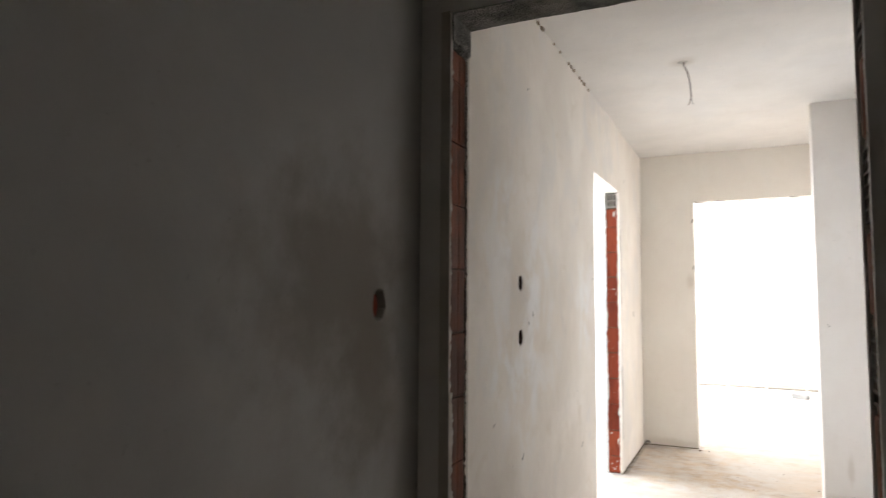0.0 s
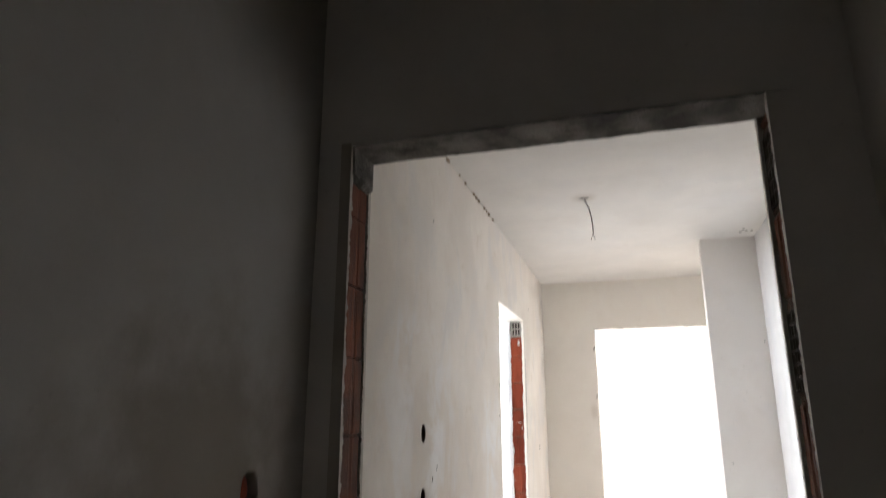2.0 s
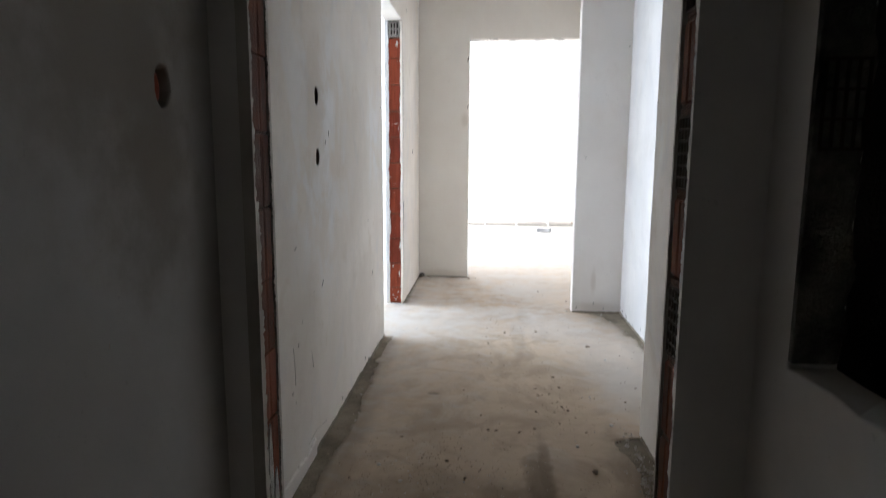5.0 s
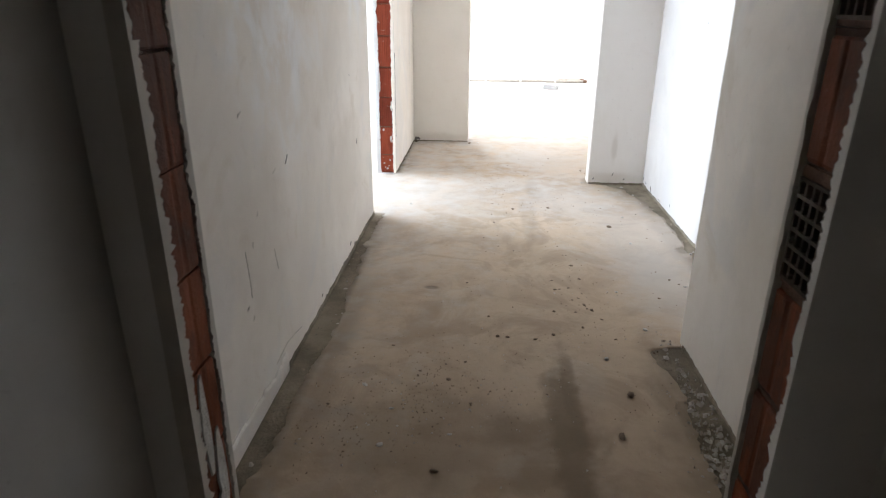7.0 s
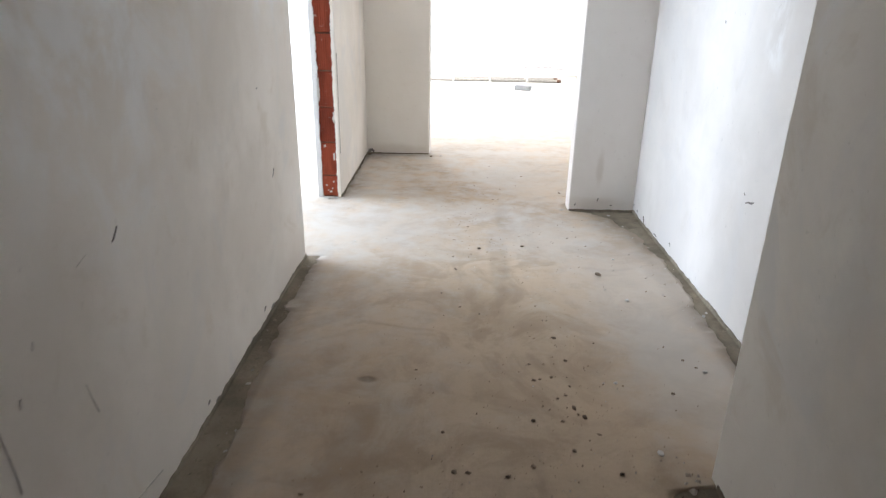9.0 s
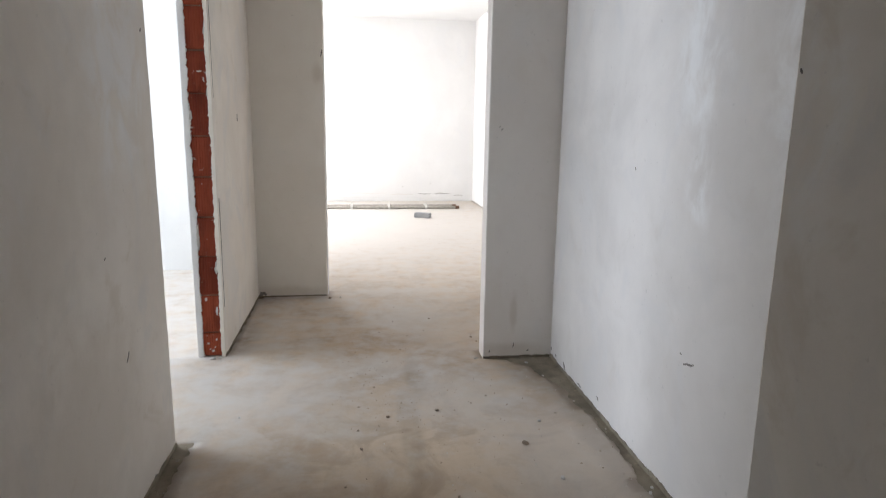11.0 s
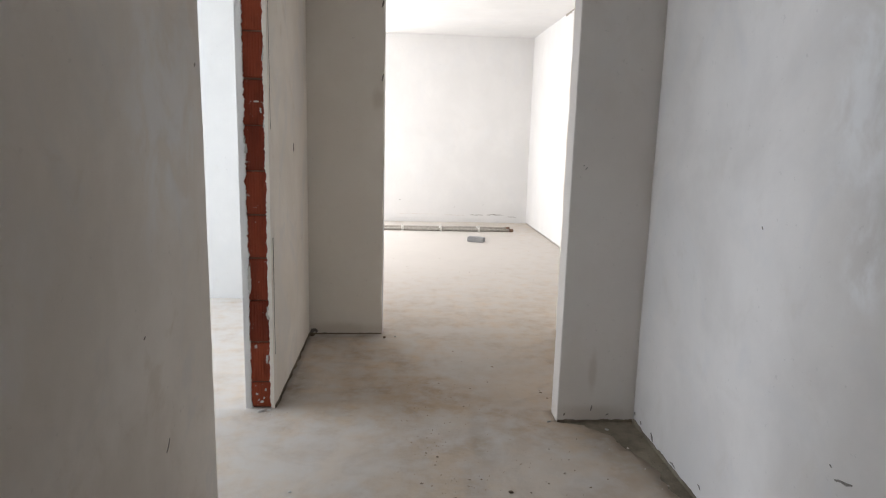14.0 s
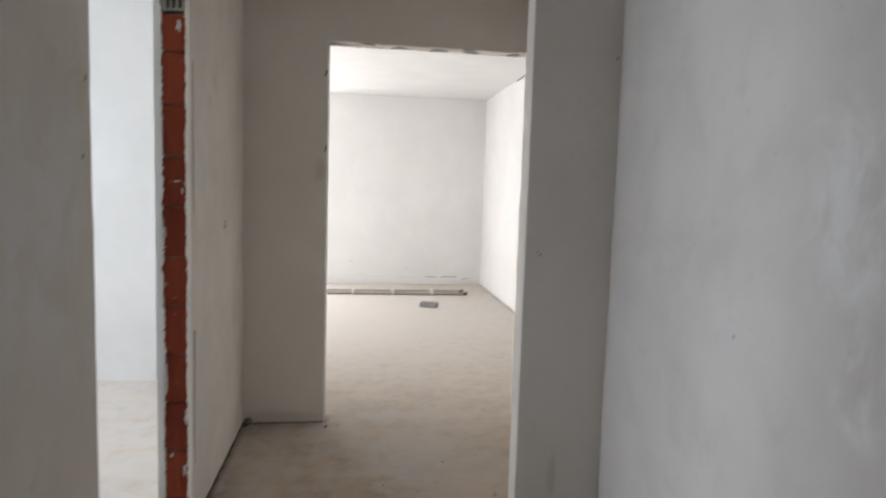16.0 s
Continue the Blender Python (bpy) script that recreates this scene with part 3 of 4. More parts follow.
def splash(parent, axis, a, out, blobs, mat, name, label, key):
    """Flakes of plaster left on the blocks: (u, v, half width, half height)."""
    bm, chance = bmesh.new(), random.Random(key)
    for u, v, w, hh in blobs:
        ring, n = [], 9 if hh < 0.01 else 22
        for i in range(n):
            t = 2 * math.pi * i / n
            r = chance.uniform(0.55, 1.35)
            ring.append((u + w * r * math.cos(t), v + hh * r * math.sin(t)))
        top = [bm.verts.new(at_axis(axis, a + out * 0.004, *p)) for p in ring]
        low = [bm.verts.new(at_axis(axis, a - out * 0.012, *p)) for p in ring]
        bm.faces.new(top)
        for i in range(n):
            bm.faces.new((top[i], top[(i + 1) % n], low[(i + 1) % n], low[i]))
    return part(name, bm, mat, parent, label)


splash(hall_left, "y", 5.163, -1, ((-0.922, 0.60, 0.014, 0.07), (-0.928, 1.20, 0.012, 0.055), (-0.838, 0.46, 0.012, 0.035), (-0.837, 1.30, 0.006, 0.02), (-0.88, 0.03, 0.008, 0.006),
                                   (-0.90, 0.07, 0.006, 0.005), (-0.86, 0.09, 0.005, 0.007), (-0.893, 0.04, 0.004, 0.004), (-0.868, 0.05, 0.004, 0.005), (-0.836, 1.58, 0.007, 0.05),
                                   (-0.87, 1.395, 0.014, 0.004), (-0.852, 1.36, 0.004, 0.012), (-0.90, 0.30, 0.006, 0.009), (-0.85, 0.24, 0.006, 0.02), (-0.86, 1.98, 0.010, 0.02)),
       RUBBLE_PALE, "plaster_flake", "white flakes of plaster on the blocks", 201)
bm = bmesh.new()
bmesh.ops.create_icosphere(bm, subdivisions=2, radius=0.034, matrix=Matrix.Translation((-0.856, 1.605, 1.302)) @ Matrix.Diagonal((0.7, 1.0, 1.4, 1)))
part("brick", bm, BRICK, lobby_left, "broken clay block inside the socket hole")

# Dark linings paint shade into the socket holes, browned like broken clay.
for v in (1.388, 1.156):
    bm, n = bmesh.new(), 16
    rings = [[bm.verts.new((x, HOLE_Y + k * 0.027 * math.cos(2 * math.pi * (i + 0.5) / n), v + k * 0.034 * math.sin(2 * math.pi * (i + 0.5) / n))) for i in range(n)]
             for x, k in ((-0.8225, 0.93), (-0.830, 0.86), (-0.872, 0.76))]
    for p, q in zip(rings, rings[1:]):
        for i in range(n):
            bm.faces.new((p[i], p[(i + 1) % n], q[(i + 1) % n], q[i]))
    bm.faces.new(rings[-1])
    part("socket_shade_lining", bm, HOLE_SHADE, hall_left, "dark clay-brown lining that puts shade into the socket hole", recalc=False)

# the left jamb of the doorway: grooved blocks under a lump of concrete
backing("mortar_bed", entry, "x", -0.744, -0.735, 1.836, 1.966, 0.0, 2.08, 51)
z = -0.11
while z < 2.05:
    brick_face("brick", entry, "x", -0.743, -0.727, 1.840 + rnd.uniform(-0.002, 0.003), 1.958 + rnd.uniform(-0.003, 0.003), max(0.004, z + 0.0005), min(2.075, z + 0.1895), 2, rnd, BRICK_DIRTY, 0.0016, 0.0012)
    z += 0.19
ragged_strip("plaster_edge", entry, ROUGH_PLASTER, "x", -0.752, -0.721, "z", 0.0, 1.05, 1.8262, 1.853, 71, 0.012, 0.003, "", 0.016)
ragged_strip("plaster_edge", entry, ROUGH_PLASTER, "x", -0.752, -0.722, "z", 1.05, 2.178, 1.8262, 1.838, 72, 0.008, 0.003, "", 0.010)
ragged_strip("plaster_edge", entry, ROUGH_PLASTER, "x", -0.744, -0.724, "z", 0.0, 2.10, 1.9715, 1.954, 74, 0.006, 0.003, "", 0.010)
ragged_strip("concrete_lump", entry, CONCRETE, "x", -0.744, -0.716, "u", 1.838, 1.966, 2.187, 2.072, 77, 0.022, 0.006)
bm = bmesh.new()
for y0, y1, z0, z1 in ((1.865, 1.895, 0.22, 0.44), (1.90, 1.935, 0.10, 0.30), (1.87, 1.92, 0.02, 0.16)):
    n = 10
    ring = [bm.verts.new((-0.7235, (y0 + y1) / 2 + (y1 - y0) / 2 * math.cos(t) * (1 + 0.4 * wobble(t, z0, 3, 2)), (z0 + z1) / 2 + (z1 - z0) / 2 * math.sin(t) * (1 + 0.3 * wobble(t, z1, 5, 2))))
            for t in [2 * math.pi * i / n for i in range(n)]]
    back = [bm.verts.new((-0.735, v.co.y, v.co.z)) for v in ring]
    bm.faces.new(ring)
    for i in range(n):
        bm.faces.new((ring[i], ring[(i + 1) % n], back[(i + 1) % n], back[i]))
part("plaster_splash", bm, RUBBLE_PALE, entry, "pale plaster splashed on the blocks")

# the right jamb: grooved and hollow blocks in turn
z, k = 0.025, 0
while z < 2.15:
    top = min(2.16, z + 0.208)
    if k % 2 and k > 1:
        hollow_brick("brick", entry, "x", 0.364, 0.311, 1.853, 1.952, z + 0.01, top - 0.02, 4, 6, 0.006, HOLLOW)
        # Same added plate here: the cells' depth is shaded by its colour.
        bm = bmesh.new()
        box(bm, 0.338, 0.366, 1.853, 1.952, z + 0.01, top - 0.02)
        part("cavity_shade_plate", bm, CAVITY_SHADE, entry)
        for low, high in ((z, z + 0.01), (top - 0.02, top)):
            backing("mortar_bed", entry, "x", 0.363, 0.316, 1.84, 1.962, low, high, 52 + k)
    else:
        backing("mortar_bed", entry, "x", 0.363, 0.319, 1.84, 1.962, z, top, 52 + k)
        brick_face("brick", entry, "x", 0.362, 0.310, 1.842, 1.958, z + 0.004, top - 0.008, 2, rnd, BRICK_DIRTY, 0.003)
    z, k = z + 0.21, k + 1
ragged_strip("plaster_edge", entry, WALL_ENTRY, "x", 0.374, 0.305, "z", 0.0, 2.17, 1.8262, 1.846, 81, 0.010, 0.006, "", 0.012)
ragged_strip("plaster_edge", entry, ROUGH_PLASTER, "x", 0.364, 0.306, "z", 0.0, 2.17, 1.9715, 1.957, 84, 0.006)


def lintel(name, parent, mat, x0, x1, y0, y1, z, top, droop, key, label):
    """The rough underside of a lintel, hanging lower along its back edge."""
    bm, rows = bmesh.new(), []
    n, m = round((x1 - x0) / 0.012), 7
    for i in range(n + 1):
        x = x0 + (x1 - x0) * i / n
        row = [bm.verts.new((x, y0, top))]
        for j in range(m + 1):
            t = j / m
            drop = droop * (0.15 + 0.85 * t) * (0.7 + 0.9 * wobble(x, 0, key, 4) + 0.8 * wobble(x, j * 0.1, key, 15) + 0.7 * wobble(x, j * 0.2, key, 55))
            row.append(bm.verts.new((x, y0 + (y1 - y0) * t, z - max(-0.004, drop))))
        row.append(bm.verts.new((x, y1, top)))
        rows.append(row)
    for p, q in zip(rows, rows[1:]):
        for i in range(len(p)):
            k = (i + 1) % len(p)
            bm.faces.new((p[i], p[k], q[k], q[i]))
    bm.faces.new(rows[0]), bm.faces.new(rows[-1])
    return part(name, bm, mat, parent, label)


lintel("lintel", entry, CONCRETE, -0.741, 0.364, 1.833, 1.968, 2.170, 2.19, 0.003, 91, "rough grey concrete lintel")
lintel("lintel", partition, MORTAR, -0.356, 0.809, 6.288, 6.397, 2.207, 2.216, 0.003, 93, "rough plastered lintel")
ragged_strip("plaster_edge", partition, WALL_ROOM, "x", -0.360, -0.353, "z", 0.0, 2.2, 6.402, 6.30, 95, 0.006)

# the raw lining of the shaft opening
for args in (("y", 1.667, 1.650, "z", 0.74, 1.66, 0.484, 0.588, 101), ("z", 1.669, 1.648, "u", 0.75, 1.66, 0.484, 0.588, 103), ("z", 0.728, 0.750, "u", 0.75, 1.66, 0.484, 0.588, 105)):
    axis, a0, a1, along, v0, v1, near, far, key = args
    ragged_strip("opening_edge", lobby_right, CONCRETE, axis, a0, a1, along, v0, v1, near, far, key, 0.012)
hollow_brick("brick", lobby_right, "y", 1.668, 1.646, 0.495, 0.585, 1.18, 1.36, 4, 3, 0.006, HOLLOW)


def foot(parent, axis, a, out, v0, v1, key, high=0.016, mat=DAMP):
    """A ragged dark strip along a wall's foot, for the gap under the broken lower edge of its plaster."""
    ragged_strip("plaster_foot", parent, mat, axis, a - out * 0.004, a + out * 0.0035, "u", v0, v1, -0.006, high, key, high * 0.55, 0.008, "ragged dark strip for the gap under the broken plaster")


foot(hall_left, "x", -0.82, 1, 1.98, 4.25, 111, 0.014)
foot(hall_left, "x", -0.82, 1, 5.165, 6.285, 113, 0.008)
foot(hall_near, "x", 0.495, -1, 1.98, 2.86, 115, 0.012)
foot(hall_right, "x", 0.833, -1, 2.9, 5.0, 117, 0.013)
foot(pilaster, "y", 5.008, -1, 0.48, 0.83, 119, 0.009)
foot(partition, "y", 6.285, -1, -0.82, -0.36, 121, 0.007)
foot(far_right, "x", 1.65, -1, 6.42, 11.74, 123, 0.012, MORTAR)
ragged_strip("plaster_ridge", hall_left, WALL_HALL, "x", -0.823, -0.812, "u", 1.975, 2.62, 0.0, 0.060, 127, 0.012, 0.012)
# crumbling joint between the hall wall and the ceiling
bm = bmesh.new()
for y in (3.02, 3.09, 3.30, 3.42, 3.60, 3.66, 3.72, 3.86, 3.92, 3.98, 4.10):
    r = rnd.uniform(0.009, 0.017)
    bmesh.ops.create_icosphere(bm, subdivisions=1, radius=r, matrix=Matrix.Translation((-0.815, y, TOP - 0.006)) @ Matrix.Diagonal((0.5, rnd.uniform(0.8, 2.0), 0.8, 1)))
part("joint_crumbs", bm, CRUMB_BROWN, hall_left, "brown crumbs in the ceiling joint", smooth=False)
ragged_strip("ceiling_joint", far_right, MORTAR, "x", 1.653, 1.642, "u", 9.55, 9.95, 2.71, 2.685, 133, 0.010, 0.01)


# ---- marks on the walls ----
WAVES = {lobby_left: 2, hall_left: 6, hall_near: 6, hall_right: 7, pilaster: 8, partition: 9, far_back: 10}


def scuff(parent, axis, a, out, points, width, mat=MARK, name="scratch"):
    """A short gouge: a thin ragged ribbon just proud of the plaster."""
    key = WAVES[parent]
    skin = lambda u, v: a + 0.0018 * (wobble(u, v, key, 1.7) + 0.5 * wobble(u, v, key, 6.0)) + out * 0.0014
    bm, left, right = bmesh.new(), [], []
    for i, (u, v) in enumerate(points):
        (ua, va), (ub, vb) = points[max(0, i - 1)], points[min(len(points) - 1, i + 1)]
        d = math.hypot(ub - ua, vb - va)
        w = 0.5 * width * (0.3 + 0.7 * math.sin(math.pi * (i + 0.5) / len(points))) * (0.8 + 0.4 * (i % 2))
        du, dv = -(vb - va) / d * w / 2, (ub - ua) / d * w / 2
        left.append(bm.verts.new(at_axis(axis, skin(u, v), u + du, v + dv)))
        right.append(bm.verts.new(at_axis(axis, skin(u, v), u - du, v - dv)))
    low_l = [bm.verts.new(p.co - Vector(at_axis(axis, out * 0.006, 0, 0))) for p in left]
    low_r = [bm.verts.new(p.co - Vector(at_axis(axis, out * 0.006, 0, 0))) for p in right]
    for i in range(len(points) - 1):
        for p, q in ((left, right), (right, low_r), (low_l, left)):
            bm.faces.new((p[i], q[i], q[i + 1], p[i + 1]))
    return part(name, bm, mat, parent)


for pts, w in ((((2.770, 0.640), (2.778, 0.645), (2.787, 0.654), (2.796, 0.664)), 0.008), (((3.850, 0.476), (3.860, 0.484), (3.868, 0.494), (3.873, 0.503)), 0.006),
               (((2.930, 1.240), (2.932, 1.25), (2.936, 1.262)), 0.007), (((2.872, 1.205), (2.874, 1.213), (2.877, 1.222)), 0.007),
               (((2.872, 2.270), (2.88, 2.275), (2.885, 2.280)), 0.016), (((4.19, 1.440), (4.195, 1.446), (4.20, 1.452)), 0.012),
               (((3.755, 0.800), (3.76, 0.803), (3.765, 0.806)), 0.005), (((5.42, 2.265), (5.425, 2.28), (5.428, 2.292)), 0.010),
               (((4.215, 1.62), (4.218, 1.63), (4.222, 1.64)), 0.010), (((2.395, 0.297), (2.40, 0.302), (2.405, 0.306)), 0.008),
               (((3.62, 0.048), (3.632, 0.056), (3.64, 0.060)), 0.016), (((3.70, 0.020), (3.724, 0.023), (3.745, 0.020)), 0.018), (((3.08, 0.040), (3.087, 0.044), (3.094, 0.046)), 0.014),
               (((3.13, 0.014), (3.147, 0.016), (3.16, 0.014)), 0.012), (((4.0, 0.012), (4.01, 0.018), (4.03, 0.014)), 0.016), (((3.45, 0.016), (3.48, 0.022), (3.50, 0.016)), 0.010),
               # The first mark here is a slot hole, its dark inside painted as a ribbon.
               (((5.785, 1.170), (5.789, 1.18), (5.791, 1.195), (5.789, 1.212)), 0.042), (((5.198, 0.25), (5.196, 0.45), (5.199, 0.62), (5.196, 0.80)), 0.006),
               (((5.20, 1.28), (5.197, 1.42), (5.20, 1.55), (5.197, 1.72), (5.199, 1.86)), 0.009)):
    scuff(hall_left, "x", -0.82, 1, pts, w, FAINT if pts[0][0] < 2.6 else MARK)
for pts, w in ((((2.388, 0.500), (2.393, 0.47), (2.396, 0.44), (2.401, 0.40), (2.400, 0.362)), 0.006), (((2.362, 0.340), (2.369, 0.345), (2.377, 0.347)), 0.016),
               (((2.603, 0.427), (2.609, 0.40), (2.615, 0.378), (2.623, 0.353)), 0.005), (((2.445, 0.488), (2.446, 0.495), (2.449, 0.504)), 0.012),
               (((2.434, 0.836), (2.44, 0.842), (2.459, 0.848)), 0.010), (((2.498, 0.560), (2.50, 0.567), (2.503, 0.574)), 0.010)):
    scuff(hall_left, "x", -0.82, 1, pts, w, SCRAPE)
for pts, w in ((((2.648, 0.640), (2.66, 0.644), (2.68, 0.650)), 0.003), (((2.53, 0.078), (2.643, 0.088), (2.74, 0.072), (2.80, 0.060)), 0.010)):
    scuff(hall_left, "x", -0.82, 1, pts, w, FAINT)
for pts, w in ((((3.66, 0.478), (3.68, 0.469), (3.70, 0.466), (3.72, 0.458)), 0.014), (((3.735, 0.482), (3.74, 0.484), (3.745, 0.487)), 0.006),
               (((4.35, 0.05), (4.36, 0.06), (4.37, 0.06)), 0.012), (((4.15, 1.02), (4.153, 1.025), (4.156, 1.03)), 0.006), (((4.775, 0.015), (4.785, 0.03), (4.80, 0.045)), 0.026), (((4.905, 0.030), (4.912, 0.035), (4.918, 0.042)), 0.014), (((4.983, 0.04), (4.986, 0.047), (4.989, 0.054)), 0.012), (((4.55, 0.02), (4.58, 0.025), (4.60, 0.02)), 0.012)):
    scuff(hall_right, "x", 0.833, -1, pts, w)
for pts, w in ((((0.535, 1.145), (0.54, 1.15), (0.545, 1.155)), 0.007), (((0.525, 1.16), (0.53, 1.162), (0.533, 1.164)), 0.004), (((0.81, 1.92), (0.815, 1.925), (0.82, 1.93)), 0.006),
               (((0.508, 0.028), (0.511, 0.034), (0.514, 0.040)), 0.012), (((0.705, 0.03), (0.711, 0.034), (0.717, 0.036)), 0.010), (((0.632, 0.052), (0.635, 0.066), (0.637, 0.078)), 0.009)):
    scuff(pilaster, "y", 5.008, -1, pts, w)
# The last mark is the corner's dark hole, painted flat.
for pts, w in ((((-0.372, 2.01), (-0.366, 2.03), (-0.362, 2.05)), 0.020), (((-0.370, 1.585), (-0.365, 1.61), (-0.362, 1.63)), 0.014), (((-0.812, 0.004), (-0.80, 0.022), (-0.782, 0.026), (-0.77, 0.012)), 0.05)):
    scuff(partition, "y", 6.285, -1, pts, w)
for pts, w in ((((2.889, 1.371), (2.891, 1.375), (2.893, 1.38)), 0.006), (((2.887, 1.248), (2.889, 1.252), (2.891, 1.256)), 0.006), (((2.12, 0.42), (2.125, 0.435), (2.13, 0.45)), 0.008)):
    scuff(hall_near, "x", 0.495, -1, pts, w)
for pts, w in ((((1.362, 0.825), (1.363, 0.830), (1.364, 0.835)), 0.003), (((1.58, 0.15), (1.585, 0.17), (1.59, 0.19)), 0.006)):
    scuff(lobby_left, "x", -0.82, 1, pts, w, FAINT)
for x, zz in ((-0.27, 0.32), (0.55, 0.22), (0.98, 0.26)):
    scuff(far_back, "y", 11.75, -1, ((x, zz), (x + 0.008, zz + 0.006), (x + 0.02, zz + 0.008)), 0.014)
for x0, x1, zz, w in ((-0.30, 0.30, 0.115, 0.010), (0.38, 0.72, 0.105, 0.012), (0.80, 1.00, 0.11, 0.016), (1.05, 1.30, 0.115, 0.020), (1.36, 1.50, 0.09, 0.014)):
    scuff(far_back, "y", 11.75, -1, [(x0 + (x1 - x0) * i / 6, zz + 0.012 * wobble(x0 + i, zz, 3, 2.1)) for i in range(7)], w, SCRAPE if w < 0.013 else MARK, "crack")
for i, (x, y) in enumerate(((0.725, 4.87), (0.735, 4.80), (0.76, 4.85), (0.79, 4.84))):
    bm = bmesh.new()
    bmesh.ops.create_icosphere(bm, subdivisions=1, radius=0.011, matrix=Matrix.Translation((x, y, TOP - 0.001)) @ Matrix.Diagonal((1, 1, 0.35, 1)))
    part("ceiling_pock", bm, MARK if i < 2 else MORTAR, bpy.data.objects["ceiling"])


# ---- loose things ----
def tube(bm, points, radius, sides=8):
    rings = []
    for i, p in enumerate(points):
        a, b = Vector(points[max(0, i - 1)]), Vector(points[min(len(points) - 1, i + 1)])
        d = (b - a).normalized()
        s = d.orthogonal().normalized()
        t = d.cross(s)
        rings.append([bm.verts.new(Vector(p) + radius * (math.cos(k) * s + math.sin(k) * t)) for k in [2 * math.pi * j / sides for j in range(sides)]])
    for p, q in zip(rings, rings[1:]):
        for i in range(sides):
            k = (i + 1) % sides
            bm.faces.new((p[i], p[k], q[k], q[i]))
    bm.faces.new(rings[0]), bm.faces.new(rings[-1])


cable = tagged(new("ceiling_wire"), "thin grey lamp wires hanging from the ceiling", "wire")
cable.location = (-0.234, 3.86, TOP)
for mat, dx, tip, name in ((WIRE_GREY, 0.0, 0.012, "strand"), (WIRE_BROWN, 0.005, -0.010, "strand")):
    bm = bmesh.new()
    pts = [(dx, 0, 0.01), (dx + 0.004, 0.002, -0.02), (dx + 0.022, 0.004, -0.06), (dx * 0.5 + 0.033, 0.004, -0.11), (dx * 0.6 + 0.038, 0.003, -0.16),
           (dx * 0.6 + 0.039, 0.002, -0.205), (0.038 + tip * 0.5, 0.0, -0.23), (0.038 + tip, -0.002, -0.25)]
    tube(bm, pts, 0.0017, 7)
    part(name, bm, mat, cable, smooth=True)
bm = bmesh.new()
for i in range(9):
    t = 2 * math.pi * i / 9
    bmesh.ops.create_icosphere(bm, subdivisions=1, radius=rnd.uniform(0.006, 0.012), matrix=Matrix.Translation((0.018 * math.cos(t), 0.018 * math.sin(t), -0.001)) @ Matrix.Diagonal((1, 1, 0.5, 1)))
part("plaster_rim", bm, RUBBLE_PALE, cable, "chipped plaster round the wire hole")

pipes = tagged(new("pipe_run"), "two grey pipes strapped to the screed along the wall", "pipe")
pipes.location = (0.3, 10.9, 0)
for dy, x_end, r in ((-0.09, 0.96, 0.021), (0.10, 0.94, 0.021)):
    bm = bmesh.new()
    tube(bm, [(-1.6 + (x_end + 1.6) * i / 12, dy + 0.004 * wobble(i, dy, 3, 0.7), r) for i in range(13)], r, 12)
    part("pipe", bm, PIPE_GREY, pipes, smooth=True)
    bm = bmesh.new()
    tube(bm, [(x_end - 0.02, dy, r), (x_end + 0.035, dy, r)], r * 1.08, 12)
    part("pipe_cap", bm, WIRE_BROWN, pipes, "brown pipe cap", smooth=True)
for dx in (-1.04, -0.52, 0.0, 0.52):
    bm = bmesh.new()
    line = [(-0.17, 0.003), (-0.125, 0.004), (-0.112, 0.034), (-0.09, 0.047), (-0.068, 0.034), (-0.055, 0.005), (0.065, 0.005), (0.078, 0.034), (0.10, 0.047), (0.122, 0.034), (0.135, 0.004), (0.17, 0.003)]
    rows = [[bm.verts.new((dx + sx, y, zz + sz)) for sx, sz in ((-0.016, 0), (0.016, 0), (0.016, 0.004), (-0.016, 0.004))] for y, zz in line]
    for p, q in zip(rows, rows[1:]):
        for i in range(4):
            bm.faces.new((p[i], p[(i + 1) % 4], q[(i + 1) % 4], q[i]))
    bm.faces.new(rows[0]), bm.faces.new(rows[-1])
    strap = part("strap", bm, STEEL, pipes, "galvanised fixing strap")
    bm = bmesh.new()
    tube(bm, [(dx, -0.13, 0.0), (dx, -0.13, 0.10)], 0.009, 8)
    part("pin", bm, STEEL, strap, smooth=True)

bm = bmesh.new()
box(bm, -0.10, 0.10, -0.05, 0.05, 0.0, 0.06)
bmesh.ops.bevel(bm, geom=bm.edges[:], offset=0.005, segments=2, affect="EDGES")
paver = part("paving_block", bm, PAVER, label="grey concrete paving block lying on the screed", category="block")
paver.matrix_world = pose(0.685, 9.95, 0.002, 0, 0, -24)


def crumb_mesh(seed, flat):
    r = random.Random(seed)
    bm = bmesh.new()
    bmesh.ops.create_icosphere(bm, subdivisions=1, radius=1.0)
    for v in bm.verts:
        v.co *= r.uniform(0.72, 1.15)
        v.co.z *= flat
    low = min(v.co.z for v in bm.verts)
    for v in bm.verts:
        v.co.z -= low
    me = bpy.data.meshes.new("crumb")
    bm.to_mesh(me)
    bm.free()
    return me


def crumbs_of(mat, seeds, flat):
    out = [crumb_mesh(s, flat) for s in seeds]
    for me in out:
        me.materials.append(mat)
    return out


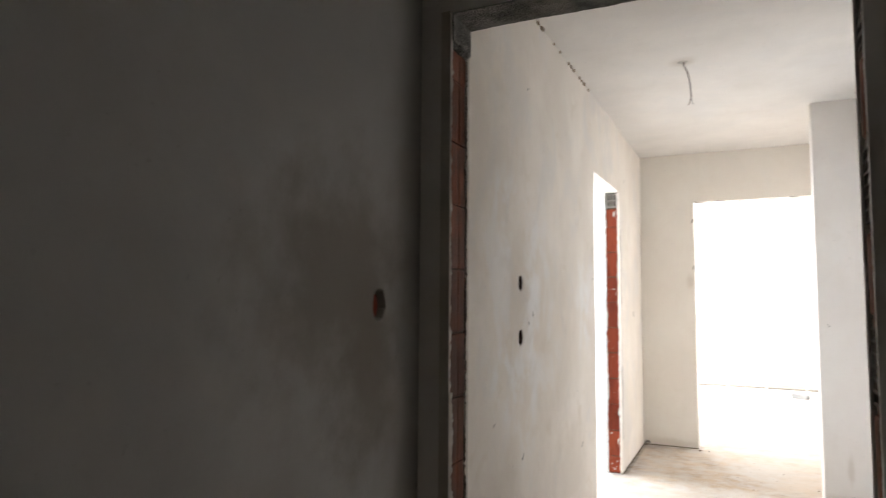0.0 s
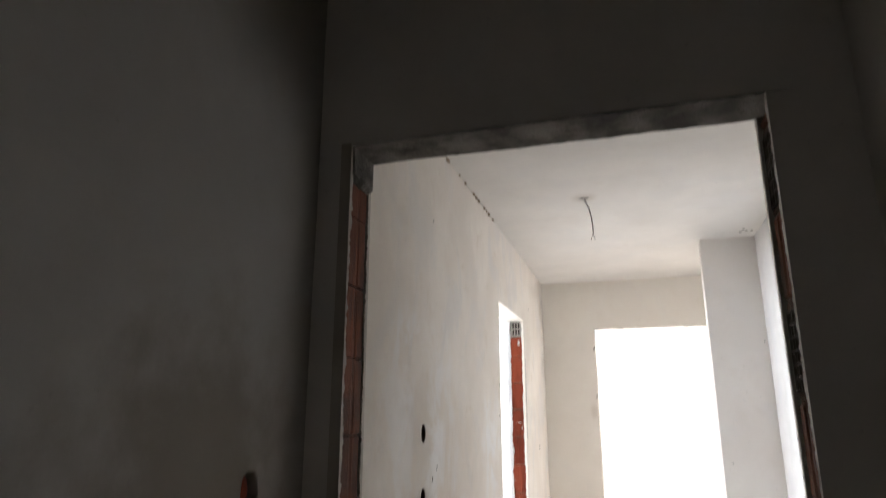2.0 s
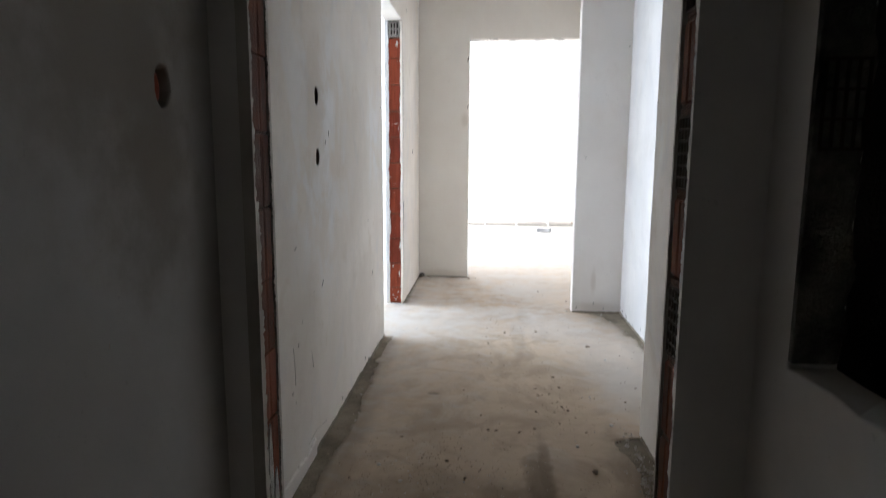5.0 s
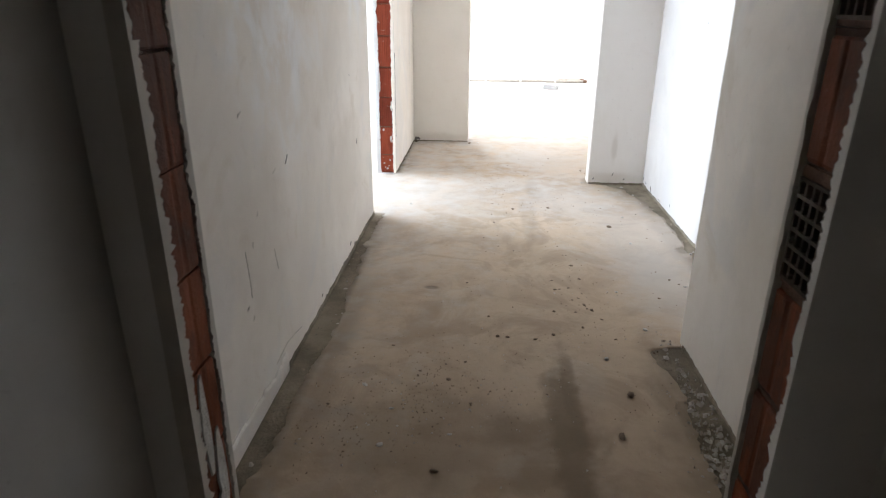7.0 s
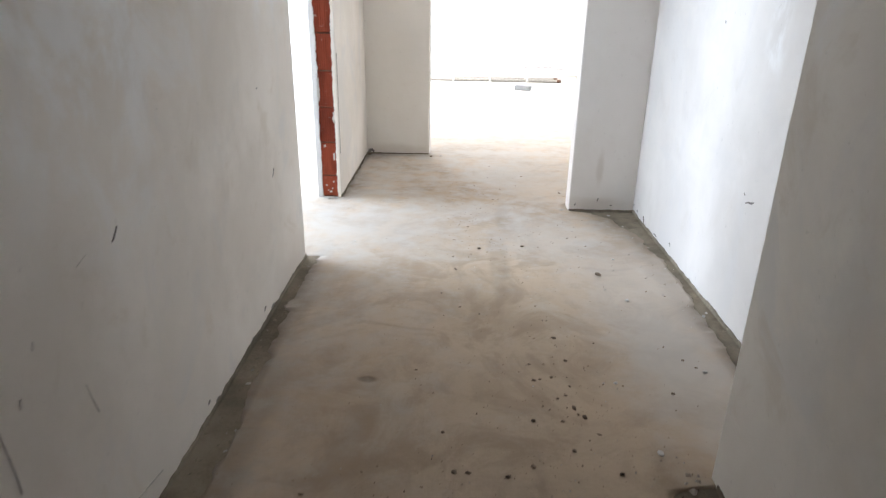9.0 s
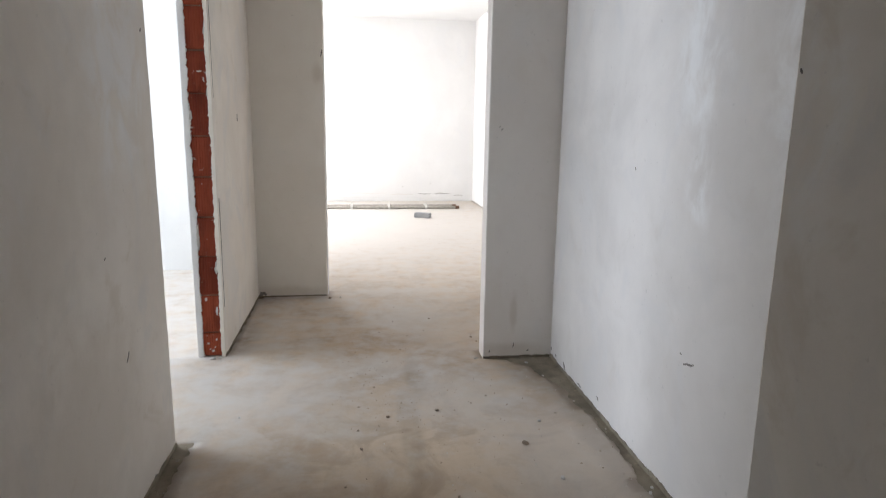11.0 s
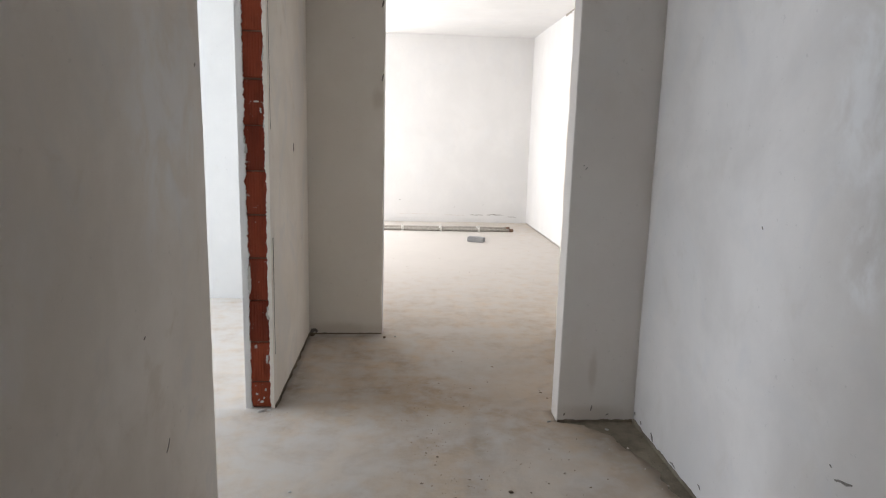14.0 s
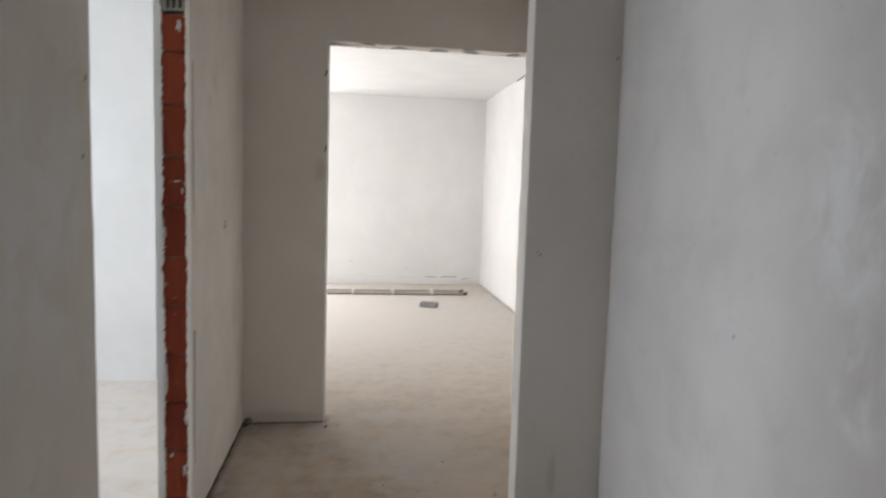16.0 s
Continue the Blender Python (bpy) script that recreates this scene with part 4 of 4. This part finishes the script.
PALE, DARK = crumbs_of(RUBBLE_PALE, (11, 12, 13), 0.55), crumbs_of(RUBBLE_DARK, (21, 22, 23), 0.6)
for x, y, r, pale in ((0.257, 2.557, 0.017, 0), (0.189, 2.348, 0.019, 0), (-0.556, 2.552, 0.012, 1), (-0.457, 2.437, 0.010, 1), (-0.464, 2.273, 0.012, 1), (0.219, 2.765, 0.012, 1),
                      (0.526, 3.875, 0.013, 1), (0.393, 2.98, 0.013, 1), (0.462, 4.12, 0.017, 0), (-0.142, 2.887, 0.011, 0), (0.566, 4.295, 0.010, 1), (0.781, 3.755, 0.013, 1),
                      (0.649, 3.375, 0.011, 1), (0.224, 3.124, 0.011, 0), (0.20, 3.165, 0.010, 0), (0.198, 3.565, 0.010, 0), (0.682, 4.916, 0.011, 1), (0.168, 4.43, 0.012, 0),
                      (-0.037, 4.386, 0.012, 0), (0.474, 5.33, 0.010, 0), (-0.875, 5.12, 0.020, 1), (-0.84, 5.13, 0.014, 1), (0.44, 5.0, 0.014, 1), (0.277, 5.687, 0.008, 0),
                      (0.60, 3.44, 0.008, 0), (0.63, 3.40, 0.007, 0), (0.51, 3.25, 0.008, 0), (-0.30, 2.60, 0.011, 0), (-0.28, 2.33, 0.009, 1), (-0.63, 4.45, 0.009, 1),
                      (-0.34, 6.2, 0.018, 0), (-0.27, 6.22, 0.013, 1), (-0.79, 6.23, 0.022, 0), (-0.31, 2.18, 0.012, 0), (0.10, 3.30, 0.008, 0), (0.35, 3.30, 0.008, 1), (-0.2, 3.9, 0.007, 0), (-1.24, 5.41, 0.022, 1),
                      (0.058, 2.916, 0.010, 0), (-0.008, 2.877, 0.008, 0), (0.171, 2.981, 0.008, 0), (0.076, 3.101, 0.009, 0), (-0.107, 2.887, 0.010, 0), (-0.174, 3.041, 0.007, 0),
                      (0.275, 2.899, 0.008, 0), (-0.265, 3.342, 0.006, 0), (-0.146, 4.138, 0.010, 0), (0.215, 3.421, 0.009, 0), (0.157, 3.321, 0.009, 0)):
    chip = tagged(new("rubble_chip", (PALE if pale else DARK)[rnd.randrange(3)]),
                  "small pale crumb of dried plaster on the floor" if pale else "small dark stone chip lying on the floor", "rubble", "chips on the floor")
    chip.matrix_world = pose(x, y, 0.0, 0, 0, rnd.uniform(0, 360)) @ Matrix.Diagonal((r, r * rnd.uniform(0.55, 0.9), r * 0.65, 1))


for cx, cy, sx, sy, count in ((0.20, 3.3, 0.10, 0.30, 11), (0.22, 3.13, 0.03, 0.04, 3), (-0.06, 4.75, 0.08, 0.35, 6), (0.12, 5.4, 0.22, 0.35, 7), (-0.38, 2.6, 0.10, 0.12, 12), (0.05, 3.9, 0.3, 0.5, 10)):
    for _ in range(count):
        x, y, r = rnd.gauss(cx, sx), rnd.gauss(cy, sy), rnd.uniform(0.004, 0.008)
        if screed_left(y) < x < screed_right(y):
            chip = tagged(new("rubble_chip", DARK[rnd.randrange(3)]), "small dark stone chip lying on the floor", "rubble", "chips on the floor")
            chip.matrix_world = pose(x, y, 0.0, 0, 0, rnd.uniform(0, 360)) @ Matrix.Diagonal((r, r * rnd.uniform(0.4, 0.9), r * 0.5, 1))


def crumb_field(name, mat, spots, rnd, label, size=1.0, past=0.03):
    """Uncountable grit, in loose drifts."""
    verts, faces = [], []
    for cx, cy, sx, sy, count in spots:
        for _ in range(count):
            x, y = cx + rnd.gauss(0, sx), cy + rnd.gauss(0, sy)
            if not (screed_left(y) - 0.04 < x < screed_right(y) + past):
                continue
            r, h, t0, b = size * (0.0016 + 0.0065 * rnd.random() ** 2), size * rnd.uniform(0.002, 0.005), rnd.uniform(0, 6.3), len(verts)
            ca, sa, thin = math.cos(t0), math.sin(t0), rnd.uniform(0.4, 1.0)
            for k in range(5):
                t = 2 * math.pi * k / 5 + rnd.uniform(-0.3, 0.3)
                p, q = r * rnd.uniform(0.7, 1.4) * math.cos(t), r * thin * rnd.uniform(0.7, 1.3) * math.sin(t)
                verts.append((x + p * ca - q * sa, y + p * sa + q * ca, -0.002))
            verts.append((x + r * 0.2, y, h))
            faces += [(b + k, b + (k + 1) % 5, b + 5) for k in range(5)]
    me = bpy.data.meshes.new(name)
    me.from_pydata(verts, [], faces)
    me.materials.append(mat)
    return tagged(new(name, me), label, "grit", kind="stuff")


crumb_field("dark_grit", GRIT_DARK, ((-0.50, 2.45, 0.13, 0.13, 150), (-0.30, 2.6, 0.25, 0.25, 220), (0.1, 2.9, 0.3, 0.3, 90), (-0.36, 2.62, 0.06, 0.09, 90), (-0.62, 2.35, 0.07, 0.12, 70), (0.0, 3.2, 0.4, 0.5, 120), (0.20, 3.35, 0.08, 0.30, 70), (0.22, 3.12, 0.03, 0.05, 7), (0.0, 3.4, 0.4, 0.7, 90),
                                       (-0.08, 4.8, 0.08, 0.35, 70), (0.05, 4.42, 0.08, 0.08, 30), (0.30, 4.4, 0.15, 0.3, 40), (0.1, 5.4, 0.25, 0.4, 70), (-0.15, 5.2, 0.06, 0.2, 30), (0.0, 2.4, 0.3, 0.3, 120), (0.4, 5.3, 0.08, 0.15, 16),
                                       (0.0, 8.0, 0.8, 1.2, 60)), rnd, "fine dark grit scattered over the screed", 0.85)
crumb_field("pale_grit", GRIT_PALE, ((0.43, 2.4, 0.05, 0.22, 150), (-0.45, 2.45, 0.16, 0.15, 70), (-0.2, 2.5, 0.25, 0.25, 130), (0.2, 2.9, 0.2, 0.3, 40), (0.1, 3.5, 0.4, 0.8, 50), (-0.74, 3.2, 0.05, 0.6, 60), (0.75, 4.0, 0.05, 0.6, 60), (-0.84, 5.1, 0.05, 0.04, 24), (0.2, 5.2, 0.4, 0.5, 24)),
            rnd, "fine pale plaster grit scattered over the screed")
crumb_field("wall_rubble", GRIT_PALE, ((0.45, 2.40, 0.03, 0.20, 190), (0.45, 2.2, 0.035, 0.12, 120), (0.46, 2.7, 0.02, 0.10, 30)), rnd, "broken lumps of screed along the wall", 1.8, 0.085)
